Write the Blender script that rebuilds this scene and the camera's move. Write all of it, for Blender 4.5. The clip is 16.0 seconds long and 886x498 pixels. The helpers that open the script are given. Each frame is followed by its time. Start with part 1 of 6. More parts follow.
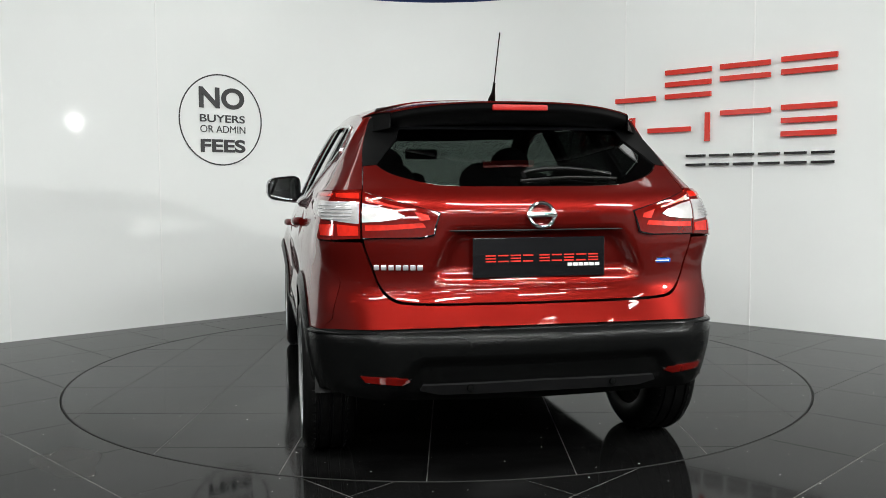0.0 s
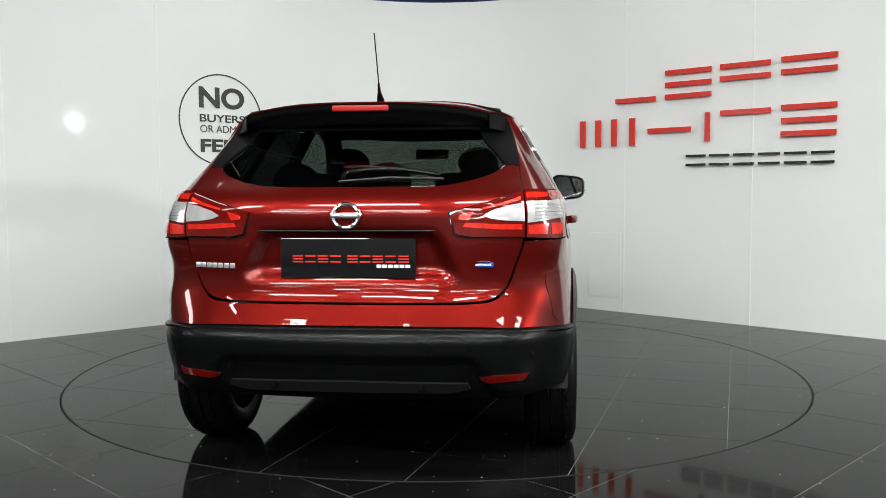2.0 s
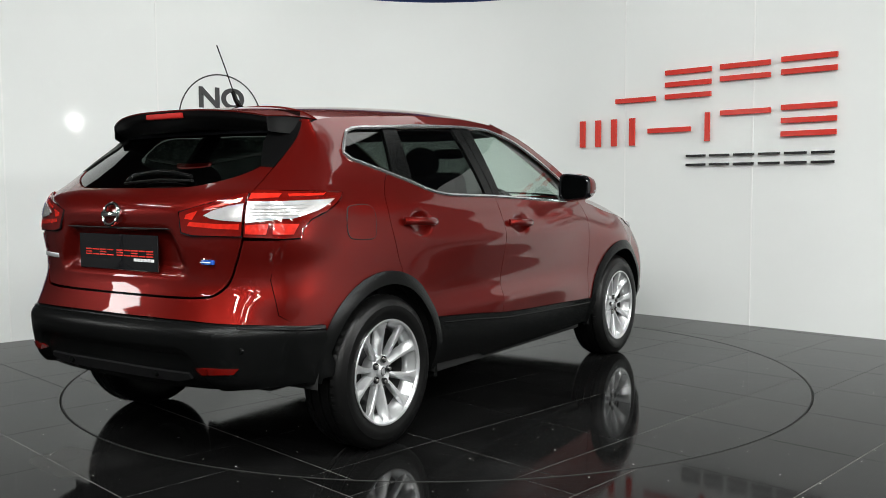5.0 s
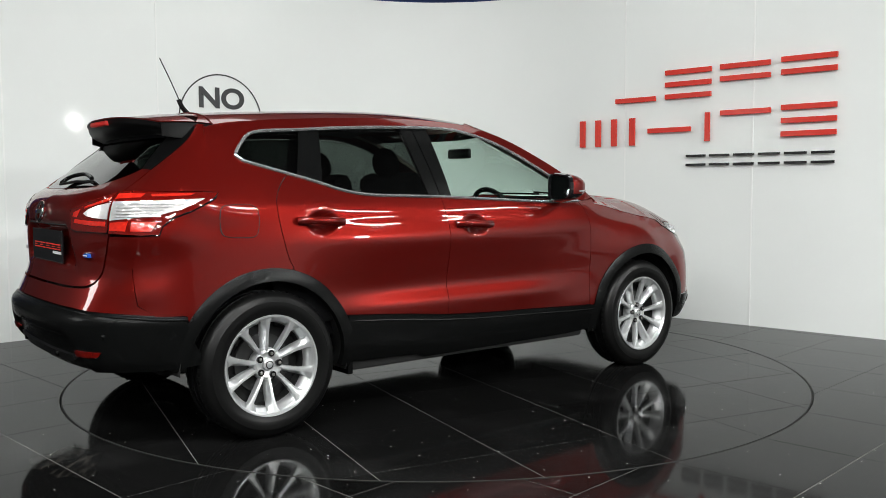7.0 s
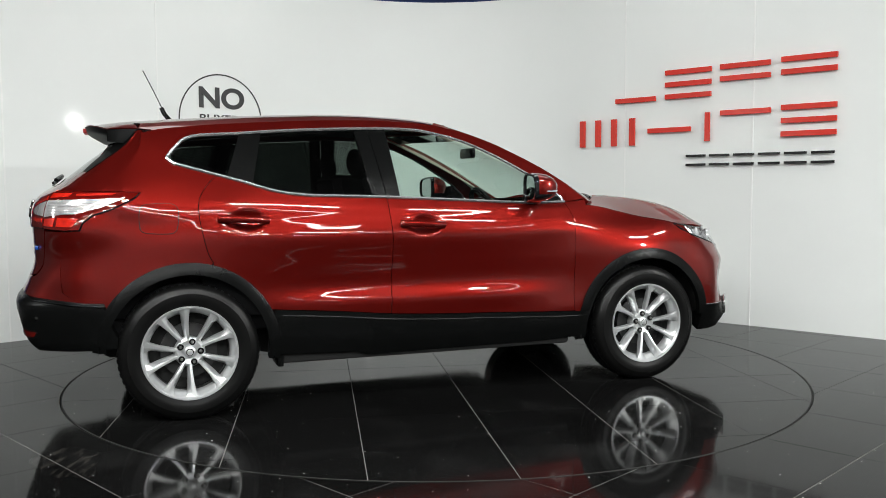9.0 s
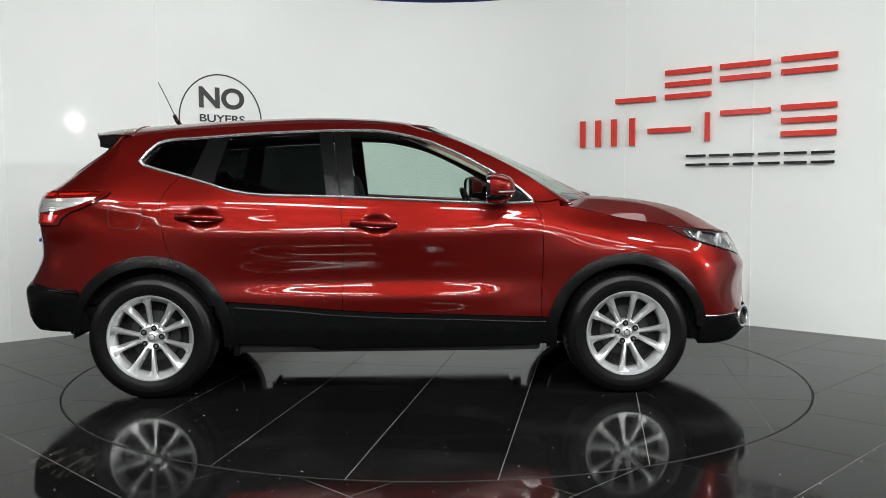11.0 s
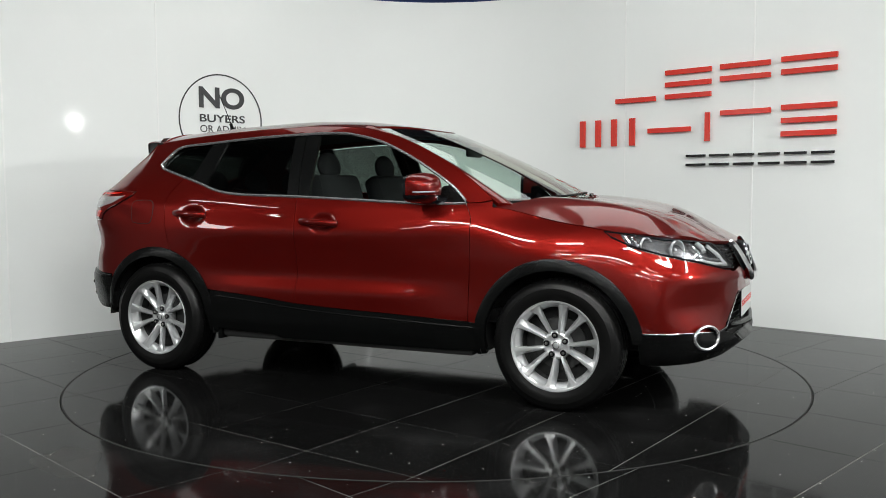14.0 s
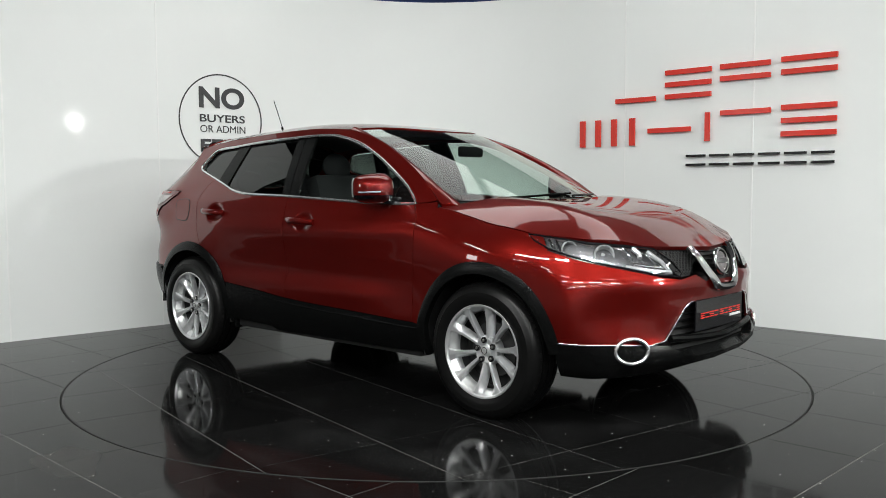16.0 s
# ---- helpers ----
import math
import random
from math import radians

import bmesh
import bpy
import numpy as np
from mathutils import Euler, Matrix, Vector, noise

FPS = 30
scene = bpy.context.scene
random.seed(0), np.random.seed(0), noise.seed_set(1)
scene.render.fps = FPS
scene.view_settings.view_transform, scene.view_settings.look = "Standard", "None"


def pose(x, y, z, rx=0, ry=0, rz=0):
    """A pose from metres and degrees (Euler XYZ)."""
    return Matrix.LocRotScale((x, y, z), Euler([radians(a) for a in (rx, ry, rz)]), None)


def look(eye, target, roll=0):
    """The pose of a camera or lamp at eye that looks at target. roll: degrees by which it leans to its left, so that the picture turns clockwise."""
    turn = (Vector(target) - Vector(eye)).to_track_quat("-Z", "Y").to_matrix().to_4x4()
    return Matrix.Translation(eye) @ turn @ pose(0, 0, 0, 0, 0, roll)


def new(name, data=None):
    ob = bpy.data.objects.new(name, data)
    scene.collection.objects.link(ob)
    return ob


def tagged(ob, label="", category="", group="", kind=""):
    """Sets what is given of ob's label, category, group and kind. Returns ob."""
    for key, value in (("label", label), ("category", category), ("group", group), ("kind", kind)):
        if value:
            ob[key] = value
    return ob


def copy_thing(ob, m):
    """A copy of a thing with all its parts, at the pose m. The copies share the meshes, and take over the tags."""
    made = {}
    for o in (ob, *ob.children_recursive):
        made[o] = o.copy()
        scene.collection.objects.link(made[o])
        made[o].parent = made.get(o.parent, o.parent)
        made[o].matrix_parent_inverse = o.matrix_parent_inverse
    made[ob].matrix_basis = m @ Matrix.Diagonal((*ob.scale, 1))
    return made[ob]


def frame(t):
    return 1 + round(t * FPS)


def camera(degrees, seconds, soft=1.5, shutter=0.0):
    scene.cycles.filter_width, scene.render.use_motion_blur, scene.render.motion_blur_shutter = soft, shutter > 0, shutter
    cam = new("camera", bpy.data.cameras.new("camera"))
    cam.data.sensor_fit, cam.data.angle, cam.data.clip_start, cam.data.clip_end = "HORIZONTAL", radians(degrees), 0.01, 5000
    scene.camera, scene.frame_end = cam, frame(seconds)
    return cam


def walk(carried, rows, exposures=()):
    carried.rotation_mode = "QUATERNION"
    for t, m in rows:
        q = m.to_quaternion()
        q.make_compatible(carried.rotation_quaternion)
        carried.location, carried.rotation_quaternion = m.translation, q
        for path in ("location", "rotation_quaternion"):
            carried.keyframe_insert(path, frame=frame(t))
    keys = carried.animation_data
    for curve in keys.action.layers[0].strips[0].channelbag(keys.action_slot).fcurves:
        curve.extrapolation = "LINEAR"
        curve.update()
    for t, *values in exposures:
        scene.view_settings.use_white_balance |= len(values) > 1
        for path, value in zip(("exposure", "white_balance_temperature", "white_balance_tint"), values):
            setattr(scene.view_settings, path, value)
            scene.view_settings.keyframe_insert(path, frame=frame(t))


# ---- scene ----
cam = camera(53.464, 16.0, soft=0.7)
EYE = pose(0.0, -5.656, 1.1613, 85.9975, 0, -0.3936) @ pose(0, 0, 0, 0, 0, -0.2857)
walk(cam, [(0.0, EYE), (16.0, EYE)], exposures=[(0.0, 0.0), (16.0, 0.0)])

# ---- world and lights ----
world = bpy.data.worlds.new("showroom_dusk")
scene.world = world
world.use_nodes = True
world.node_tree.nodes["Background"].inputs[0].default_value = (0.02, 0.022, 0.026, 1)
world.node_tree.nodes["Background"].inputs[1].default_value = 1.0

CEILING = 4.6


def lamp(name, x, y, z, sx, sy, power, rx=0.0, rz=0.0, colour=(0.98, 1.0, 0.975)):
    data = bpy.data.lights.new(name, "AREA")
    data.shape, data.size, data.size_y, data.energy, data.color = "RECTANGLE", sx, sy, power, colour
    ob = new(name, data)
    ob.matrix_world = pose(x, y, z, rx, 0, rz)
    return ob


# added fill panels over the turntable that brighten the walls: (x, y, turn)
FILL_PANELS = [(-1.9, 0.9, 0), (0.0, 1.3, 0), (1.9, 0.9, 0)]
# rows of fluorescent battens over the hall: (x, y, turn)
BATTENS = [(-3.6, -7.5, 0), (-1.2, -7.5, 0), (1.2, -7.5, 0), (3.6, -7.5, 0),
           (-3.6, -4.2, 0), (-1.2, -4.2, 0), (1.2, -4.2, 0), (3.6, -4.2, 0),
           (-3.6, -11.0, 0), (-1.2, -11.0, 0), (1.2, -11.0, 0), (3.6, -11.0, 0),
           # two more on the east, added to light the car's right flank
           (6.4, -1.2, 90), (6.4, -3.4, 90)]
FAR_BATTENS = [(x, y, 0) for y in (-5.8, -9.3, -12.2) for x in (-6.0, -2.4, 2.4, 6.0)] + [(-6.2, -2.0, 90)]
BATTEN_POWER = 104.0
for bx, by, turn in BATTENS + FILL_PANELS:
    lamp("batten_and_fill_light", bx, by, CEILING - 0.42, 1.45 if by < 0 else 1.7, 0.12 if by < 0 else 1.7, BATTEN_POWER if by < 0 else 12.0, 0, turn)


# a floodlight on a stand in the hall: (x, y, z, watts)
FLOODS = [(5.77, -3.61, 2.39, 130.0)]
for fx, fy, fz, watts in FLOODS:
    data = bpy.data.lights.new("flood_light", "AREA")
    data.shape, data.size, data.energy, data.color = "DISK", 0.26, watts, (0.98, 1.0, 0.975)
    ob = new("flood_light", data)
    ob.matrix_world = look((fx, fy, fz), (0, 1.0, 1.2))


# a softbox on a stand across the hall
SOFTBOX_AT, SOFTBOX_TO = (-5.7, -1.95, 2.15), (0.0, 0.3, 1.0)
data = bpy.data.lights.new("softbox_light", "AREA")
data.shape, data.size, data.size_y, data.energy, data.color = "RECTANGLE", 0.60, 0.80, 16.0, (0.98, 1.0, 0.985)
ob = new("softbox_light", data)
ob.matrix_world = look(SOFTBOX_AT, SOFTBOX_TO)


# ---- materials ----
def mat(name, colour, rough=0.5, metal=0.0, coat=0.0, spec=0.5, var=0.0, scale=20.0, bump=0.0, bump_scale=200.0, rough_var=0.0):
    m = bpy.data.materials.new(name)
    m.use_nodes = True
    nt = m.node_tree
    b = nt.nodes["Principled BSDF"]
    b.inputs["Base Color"].default_value = (*colour, 1)
    b.inputs["Roughness"].default_value = rough
    b.inputs["Metallic"].default_value = metal
    b.inputs["Coat Weight"].default_value = coat
    b.inputs["Coat Roughness"].default_value = 0.02
    b.inputs["Specular IOR Level"].default_value = spec
    co = nt.nodes.new("ShaderNodeTexCoord")
    if var or rough_var:
        n = nt.nodes.new("ShaderNodeTexNoise")
        n.inputs["Scale"].default_value, n.inputs["Detail"].default_value = scale, 6
        nt.links.new(co.outputs["Object"], n.inputs["Vector"])
        if var:
            r = nt.nodes.new("ShaderNodeMix")
            r.data_type = "RGBA"
            r.inputs[6].default_value = (*[c * (1 - var) for c in colour], 1)
            r.inputs[7].default_value = (*[min(1, c * (1 + var)) for c in colour], 1)
            nt.links.new(n.outputs["Fac"], r.inputs[0])
            nt.links.new(r.outputs[2], b.inputs["Base Color"])
        if rough_var:
            q = nt.nodes.new("ShaderNodeMapRange")
            q.inputs[3].default_value, q.inputs[4].default_value = max(0, rough - rough_var), rough + rough_var
            nt.links.new(n.outputs["Fac"], q.inputs[0])
            nt.links.new(q.outputs[0], b.inputs["Roughness"])
    if bump:
        n2 = nt.nodes.new("ShaderNodeTexNoise")
        n2.inputs["Scale"].default_value, n2.inputs["Detail"].default_value = bump_scale, 3
        nt.links.new(co.outputs["Object"], n2.inputs["Vector"])
        u = nt.nodes.new("ShaderNodeBump")
        u.inputs["Strength"].default_value, u.inputs["Distance"].default_value = bump, 0.002
        nt.links.new(n2.outputs["Fac"], u.inputs["Height"])
        nt.links.new(u.outputs["Normal"], b.inputs["Normal"])
    return m


def glow(name, colour, strength):
    m = bpy.data.materials.new(name)
    m.use_nodes = True
    b = m.node_tree.nodes["Principled BSDF"]
    b.inputs["Base Color"].default_value = (*colour, 1)
    b.inputs["Emission Color"].default_value = (*colour, 1)
    b.inputs["Emission Strength"].default_value = strength
    return m


def glass(name, tint):
    """A thin pane: tinted see-through with a mirror gloss on top."""
    m = bpy.data.materials.new(name)
    m.use_nodes = True
    nt = m.node_tree
    nt.nodes.remove(nt.nodes["Principled BSDF"])
    out = nt.nodes["Material Output"]
    lw, fres, mix = nt.nodes.new("ShaderNodeLayerWeight"), nt.nodes.new("ShaderNodeMath"), nt.nodes.new("ShaderNodeMixShader")
    lw.inputs[0].default_value = 0.5
    power = nt.nodes.new("ShaderNodeMath")
    power.operation, power.inputs[1].default_value = "POWER", 4.5
    nt.links.new(lw.outputs["Facing"], power.inputs[0])
    fres.operation, fres.inputs[1].default_value, fres.inputs[2].default_value = "MULTIPLY_ADD", 0.92, 0.06
    nt.links.new(power.outputs[0], fres.inputs[0])
    tr, gl = nt.nodes.new("ShaderNodeBsdfTransparent"), nt.nodes.new("ShaderNodeBsdfGlossy")
    tr.inputs[0].default_value = (*tint, 1)
    gl.inputs["Color"].default_value, gl.inputs["Roughness"].default_value = (0.95, 0.95, 0.95, 1), 0.01
    nt.links.new(fres.outputs[0], mix.inputs[0])
    nt.links.new(tr.outputs[0], mix.inputs[1])
    nt.links.new(gl.outputs[0], mix.inputs[2])
    nt.links.new(mix.outputs[0], out.inputs[0])
    return m


def tile_material(name):
    """Polished black granite with pale flecks, dust and wiped streaks."""
    m = mat(name, (0.014, 0.015, 0.015), 0.05, spec=0.070)
    nt = m.node_tree
    b = nt.nodes["Principled BSDF"]
    co, info = nt.nodes.new("ShaderNodeTexCoord"), nt.nodes.new("ShaderNodeObjectInfo")
    vor = nt.nodes.new("ShaderNodeTexVoronoi")
    vor.voronoi_dimensions = "2D"
    vor.inputs["Scale"].default_value = 6.5
    nt.links.new(co.outputs["Object"], vor.inputs["Vector"])
    fleck = nt.nodes.new("ShaderNodeMath")
    fleck.operation = "LESS_THAN"
    nt.links.new(vor.outputs["Distance"], fleck.inputs[0])
    sep, size = nt.nodes.new("ShaderNodeSeparateColor"), nt.nodes.new("ShaderNodeMapRange")
    nt.links.new(vor.outputs["Color"], sep.inputs[0])
    nt.links.new(sep.outputs[0], size.inputs[0])
    size.inputs[1].default_value, size.inputs[2].default_value = 0.45, 1.0
    size.inputs[3].default_value, size.inputs[4].default_value = 0.0, 0.023
    nt.links.new(size.outputs[0], fleck.inputs[1])
    dirt, fine = nt.nodes.new("ShaderNodeTexNoise"), nt.nodes.new("ShaderNodeTexNoise")
    dirt.inputs["Scale"].default_value, dirt.inputs["Detail"].default_value = 1.7, 8
    fine.inputs["Scale"].default_value, fine.inputs["Detail"].default_value = 160, 2
    for n in (dirt, fine):
        nt.links.new(co.outputs["Object"], n.inputs["Vector"])
    ramp = nt.nodes.new("ShaderNodeMapRange")
    ramp.inputs[1].default_value, ramp.inputs[2].default_value = 0.52, 0.72
    ramp.inputs[3].default_value, ramp.inputs[4].default_value = 0.0035, 0.010
    nt.links.new(dirt.outputs["Fac"], ramp.inputs[0])
    per = nt.nodes.new("ShaderNodeMath")
    per.operation = "MULTIPLY_ADD"
    per.inputs[1].default_value = 0.002
    nt.links.new(info.outputs["Random"], per.inputs[0])
    nt.links.new(ramp.outputs[0], per.inputs[2])
    base = nt.nodes.new("ShaderNodeMix")
    base.data_type = "RGBA"
    nt.links.new(fleck.outputs[0], base.inputs[0])
    nt.links.new(per.outputs[0], base.inputs[6])
    base.inputs[7].default_value = (0.95, 0.95, 0.92, 1)
    nt.links.new(base.outputs[2], b.inputs["Base Color"])
    rr = nt.nodes.new("ShaderNodeMapRange")
    rr.inputs[1].default_value, rr.inputs[2].default_value = 0.3, 0.8
    rr.inputs[3].default_value, rr.inputs[4].default_value = 0.035, 0.12
    nt.links.new(dirt.outputs["Fac"], rr.inputs[0])
    nt.links.new(rr.outputs[0], b.inputs["Roughness"])
    bump = nt.nodes.new("ShaderNodeBump")
    bump.inputs["Strength"].default_value, bump.inputs["Distance"].default_value = 0.012, 0.001
    nt.links.new(fine.outputs["Fac"], bump.inputs["Height"])
    nt.links.new(bump.outputs["Normal"], b.inputs["Normal"])
    return m


TILE = tile_material("polished_black_granite")
GROUT = mat("pale_grey_grout", (0.15, 0.15, 0.145), 0.8, var=0.75, scale=7)
DARK_GAP_SHADE = mat("dark_gap_shade", (0.008, 0.008, 0.008), 0.8)
WALL = mat("white_gloss_laminate", (0.80, 0.82, 0.81), 0.06, var=0.02, scale=2.0, spec=0.02, rough_var=0.015)
STRIP = mat("white_joint_strip", (0.84, 0.85, 0.84), 0.3)
BLUE = mat("dark_blue_paint", (0.02, 0.07, 0.30), 0.5, var=0.3, scale=1.5)
HALL = mat("hall_grey_paint", (0.12, 0.12, 0.12), 0.8, var=0.15, scale=1.2)
HALL_BOUNCE = mat("hall_pale_bounce", (0.42, 0.42, 0.41), 0.7, var=0.12, scale=1.0)
HALL_CEIL = mat("dark_ceiling", (0.035, 0.035, 0.037), 0.8, var=0.2, scale=1.0)
SIGN_RED = mat("red_acrylic", (0.62, 0.035, 0.022), 0.25)
SIGN_BLACK = mat("black_acrylic", (0.012, 0.012, 0.013), 0.25)
VINYL = mat("black_vinyl", (0.02, 0.02, 0.022), 0.4)
TUBE = glow("lit_tube", (0.98, 1.0, 0.975), 30.0)
PANEL_GLOW = glow("panel_glow", (0.98, 1.0, 0.975), 0.7)
METAL_WHITE = mat("white_enamel", (0.7, 0.7, 0.69), 0.35)

PAINT = mat("red_metallic_paint", (0.138, 0.0066, 0.0048), 0.33, metal=0.68, coat=1.0, spec=0.0, var=0.10, scale=900)
PLASTIC = mat("black_grained_plastic", (0.0035, 0.0037, 0.0037), 0.25, spec=0.13, bump=0.16, bump_scale=700, var=0.15, scale=6)
MATT_BLACK = mat("matt_black_trim", (0.0020, 0.0020, 0.0021), 0.45, spec=0.08, var=0.2, scale=12)
GLOSS = mat("gloss_black", (0.006, 0.006, 0.007), 0.06, coat=1.0)
SATIN_CHROME = mat("satin_chrome", (0.80, 0.80, 0.81), 0.24, metal=0.9)
CHROME = mat("chrome", (0.86, 0.86, 0.87), 0.09, metal=1.0)
ALLOY = mat("silver_alloy", (0.70, 0.71, 0.72), 0.28, metal=0.75, coat=0.4)
RUBBER = mat("tyre_rubber", (0.004, 0.004, 0.004), 0.34, spec=0.2, var=0.25, scale=14, bump=0.15, bump_scale=300)
INNER = mat("underbody_black", (0.008, 0.008, 0.008), 0.75, var=0.3, scale=8)
STEEL = mat("brake_steel", (0.32, 0.31, 0.30), 0.4, metal=1.0, var=0.2, scale=30)
GLASS_CLEAR = glass("green_tint_glass", (0.74, 0.84, 0.79))
GLASS_DARK = glass("privacy_glass", (0.075, 0.088, 0.082))
LENS_CLEAR = glass("clear_lens", (0.96, 0.97, 0.98))
LENS_GUIDE = mat("bright_red_light_guide", (0.50, 0.014, 0.006), 0.2, coat=1.0, var=0.5, scale=40)
LAMP_HOUSING = mat("lamp_housing", (0.10, 0.10, 0.105), 0.25, metal=0.6, var=0.5, scale=14)
LAMP_PANEL = mat("lamp_inner_panel", (0.24, 0.24, 0.25), 0.2, metal=0.8, var=0.5, scale=18)
LENS_RED = mat("red_lens", (0.11, 0.0032, 0.002), 0.05, coat=1.0, var=0.25, scale=60)
LENS_TAIL = mat("clear_tail_lens", (0.52, 0.51, 0.51), 0.15, metal=0.4, coat=1.0, var=0.5, scale=11)
LENS_BODY = mat("pale_lens", (0.60, 0.61, 0.62), 0.12, metal=0.45, coat=1.0, var=0.35, scale=55)
BRAKE_GLOW = glow("lit_red_lens", (0.34, 0.006, 0.003), 0.10)
MIRROR = mat("mirror_glass", (0.55, 0.56, 0.58), 0.01, metal=1.0)
SEAT = mat("dark_seat_cloth", (0.012, 0.012, 0.013), 0.9, bump=0.15, bump_scale=150, spec=0.2)
BEIGE = mat("beige_trim", (0.32, 0.29, 0.23), 0.8, var=0.1, scale=20)
TRIM_GREY = mat("grey_headliner", (0.09, 0.088, 0.082), 0.9)
PLATE_RED = mat("plate_red", (0.65, 0.03, 0.02), 0.35)
PLATE_WHITE = mat("plate_white", (0.75, 0.75, 0.75), 0.35)
BADGE_BLUE = mat("badge_blue", (0.02, 0.09, 0.42), 0.2)


# ---- mesh tools ----
def finish(bm, name, material, parent=None, label="", smooth=False):
    me = bpy.data.meshes.new(name)
    bm.normal_update()
    if smooth:
        for f in bm.faces:
            f.smooth = True
        for e in bm.edges:
            if len(e.link_faces) == 2 and e.calc_face_angle(0) > 0.6:
                e.smooth = False
    bm.to_mesh(me)
    bm.free()
    me.materials.append(material)
    ob = new(name, me)
    if parent:
        ob.parent = parent
    if label:
        ob["label"] = label
    return ob


def part(name, bm, material, parent, label="", smooth=True):
    return finish(bm, name, material, parent, label, smooth)


def box(bm, x0, y0, z0, x1, y1, z1, bevel=0.0):
    m = Matrix.LocRotScale(((x0 + x1) / 2, (y0 + y1) / 2, (z0 + z1) / 2), None, (abs(x1 - x0), abs(y1 - y0), abs(z1 - z0)))
    made = bmesh.ops.create_cube(bm, size=1, matrix=m)
    if bevel:
        edges = list({e for v in made["verts"] for e in v.link_edges})
        bmesh.ops.bevel(bm, geom=edges, offset=bevel, segments=2, affect="EDGES", profile=0.5)
    return bm


def boxed(*a, **k):
    return box(bmesh.new(), *a, **k)


def smooth_line(pts, n=5, closed=False):
    """Points of a rounded line through pts (Catmull-Rom)."""
    pts = [np.array(p, float) for p in pts]
    k = len(pts)
    out = []
    for i in range(k if closed else k - 1):
        p0, p1, p2, p3 = (pts[(i + j) % k] if closed else pts[min(max(i + j, 0), k - 1)] for j in (-1, 0, 1, 2))
        for s in range(n):
            t = s / n
            out.append(0.5 * (2 * p1 + (p2 - p0) * t + (2 * p0 - 5 * p1 + 4 * p2 - p3) * t * t + (3 * p1 - p0 - 3 * p2 + p3) * t ** 3))
    if not closed:
        out.append(pts[-1])
    return [tuple(p) for p in out]


def inside(poly, x, y):
    odd = False
    for (x0, y0), (x1, y1) in zip(poly, poly[1:] + poly[:1]):
        if (y0 > y) != (y1 > y) and x < x0 + (y - y0) * (x1 - x0) / (y1 - y0):
            odd = not odd
    return odd


def shrink(poly, d):
    """Moves an outline inwards by d."""
    area = sum(x0 * y1 - x1 * y0 for (x0, y0), (x1, y1) in zip(poly, poly[1:] + poly[:1]))
    sgn = 1 if area > 0 else -1
    out = []
    for i, p in enumerate(poly):
        a, c = poly[i - 1], poly[(i + 1) % len(poly)]
        d1, d2 = Vector((p[0] - a[0], p[1] - a[1])), Vector((c[0] - p[0], c[1] - p[1]))
        if d1.length < 1e-6 or d2.length < 1e-6:
            out.append(p)
            continue
        d1.normalize(), d2.normalize()
        n = Vector((-d1.y - d2.y, d1.x + d2.x))
        if n.length < 1e-4:
            out.append(p)
            continue
        n.normalize()
        k = d / max(0.5, n.dot(Vector((-d1.y, d1.x)))) * sgn
        out.append((p[0] + n.x * k, p[1] + n.y * k))
    return out


def cut_sheet(poly, step, keep=None):
    """A flat mesh of small faces bounded by poly (or those of its box for which keep(x, y) holds, cut along poly)."""
    xs, ys = [p[0] for p in poly], [p[1] for p in poly]
    x0, x1, y0, y1 = min(xs), max(xs), min(ys), max(ys)
    nx, ny = max(1, math.ceil((x1 - x0) / step)), max(1, math.ceil((y1 - y0) / step))
    bm = bmesh.new()
    g = [[bm.verts.new((x0 + (x1 - x0) * i / nx, y0 + (y1 - y0) * j / ny, 0)) for j in range(ny + 1)] for i in range(nx + 1)]
    for i in range(nx):
        for j in range(ny):
            bm.faces.new((g[i][j], g[i + 1][j], g[i + 1][j + 1], g[i][j + 1]))
    for (ax, ay), (bx, by) in zip(poly, poly[1:] + poly[:1]):
        if math.hypot(bx - ax, by - ay) < 1e-6:
            continue
        lo_x, hi_x, lo_y, hi_y = min(ax, bx) - 1e-5, max(ax, bx) + 1e-5, min(ay, by) - 1e-5, max(ay, by) + 1e-5
        near = []
        for f in bm.faces:
            fx, fy = [v.co.x for v in f.verts], [v.co.y for v in f.verts]
            if min(fx) <= hi_x and max(fx) >= lo_x and min(fy) <= hi_y and max(fy) >= lo_y:
                near.append(f)
        geom = list({v for f in near for v in f.verts}) + list({e for f in near for e in f.edges}) + near
        bmesh.ops.bisect_plane(bm, geom=geom, dist=1e-5, plane_co=(ax, ay, 0), plane_no=(by - ay, ax - bx, 0))
    test = keep or (lambda x, y: inside(poly, x, y))
    gone = []
    for f in bm.faces:
        c = f.calc_center_median()
        if not test(c.x, c.y):
            gone.append(f)
    bmesh.ops.delete(bm, geom=gone, context="FACES")
    return bm


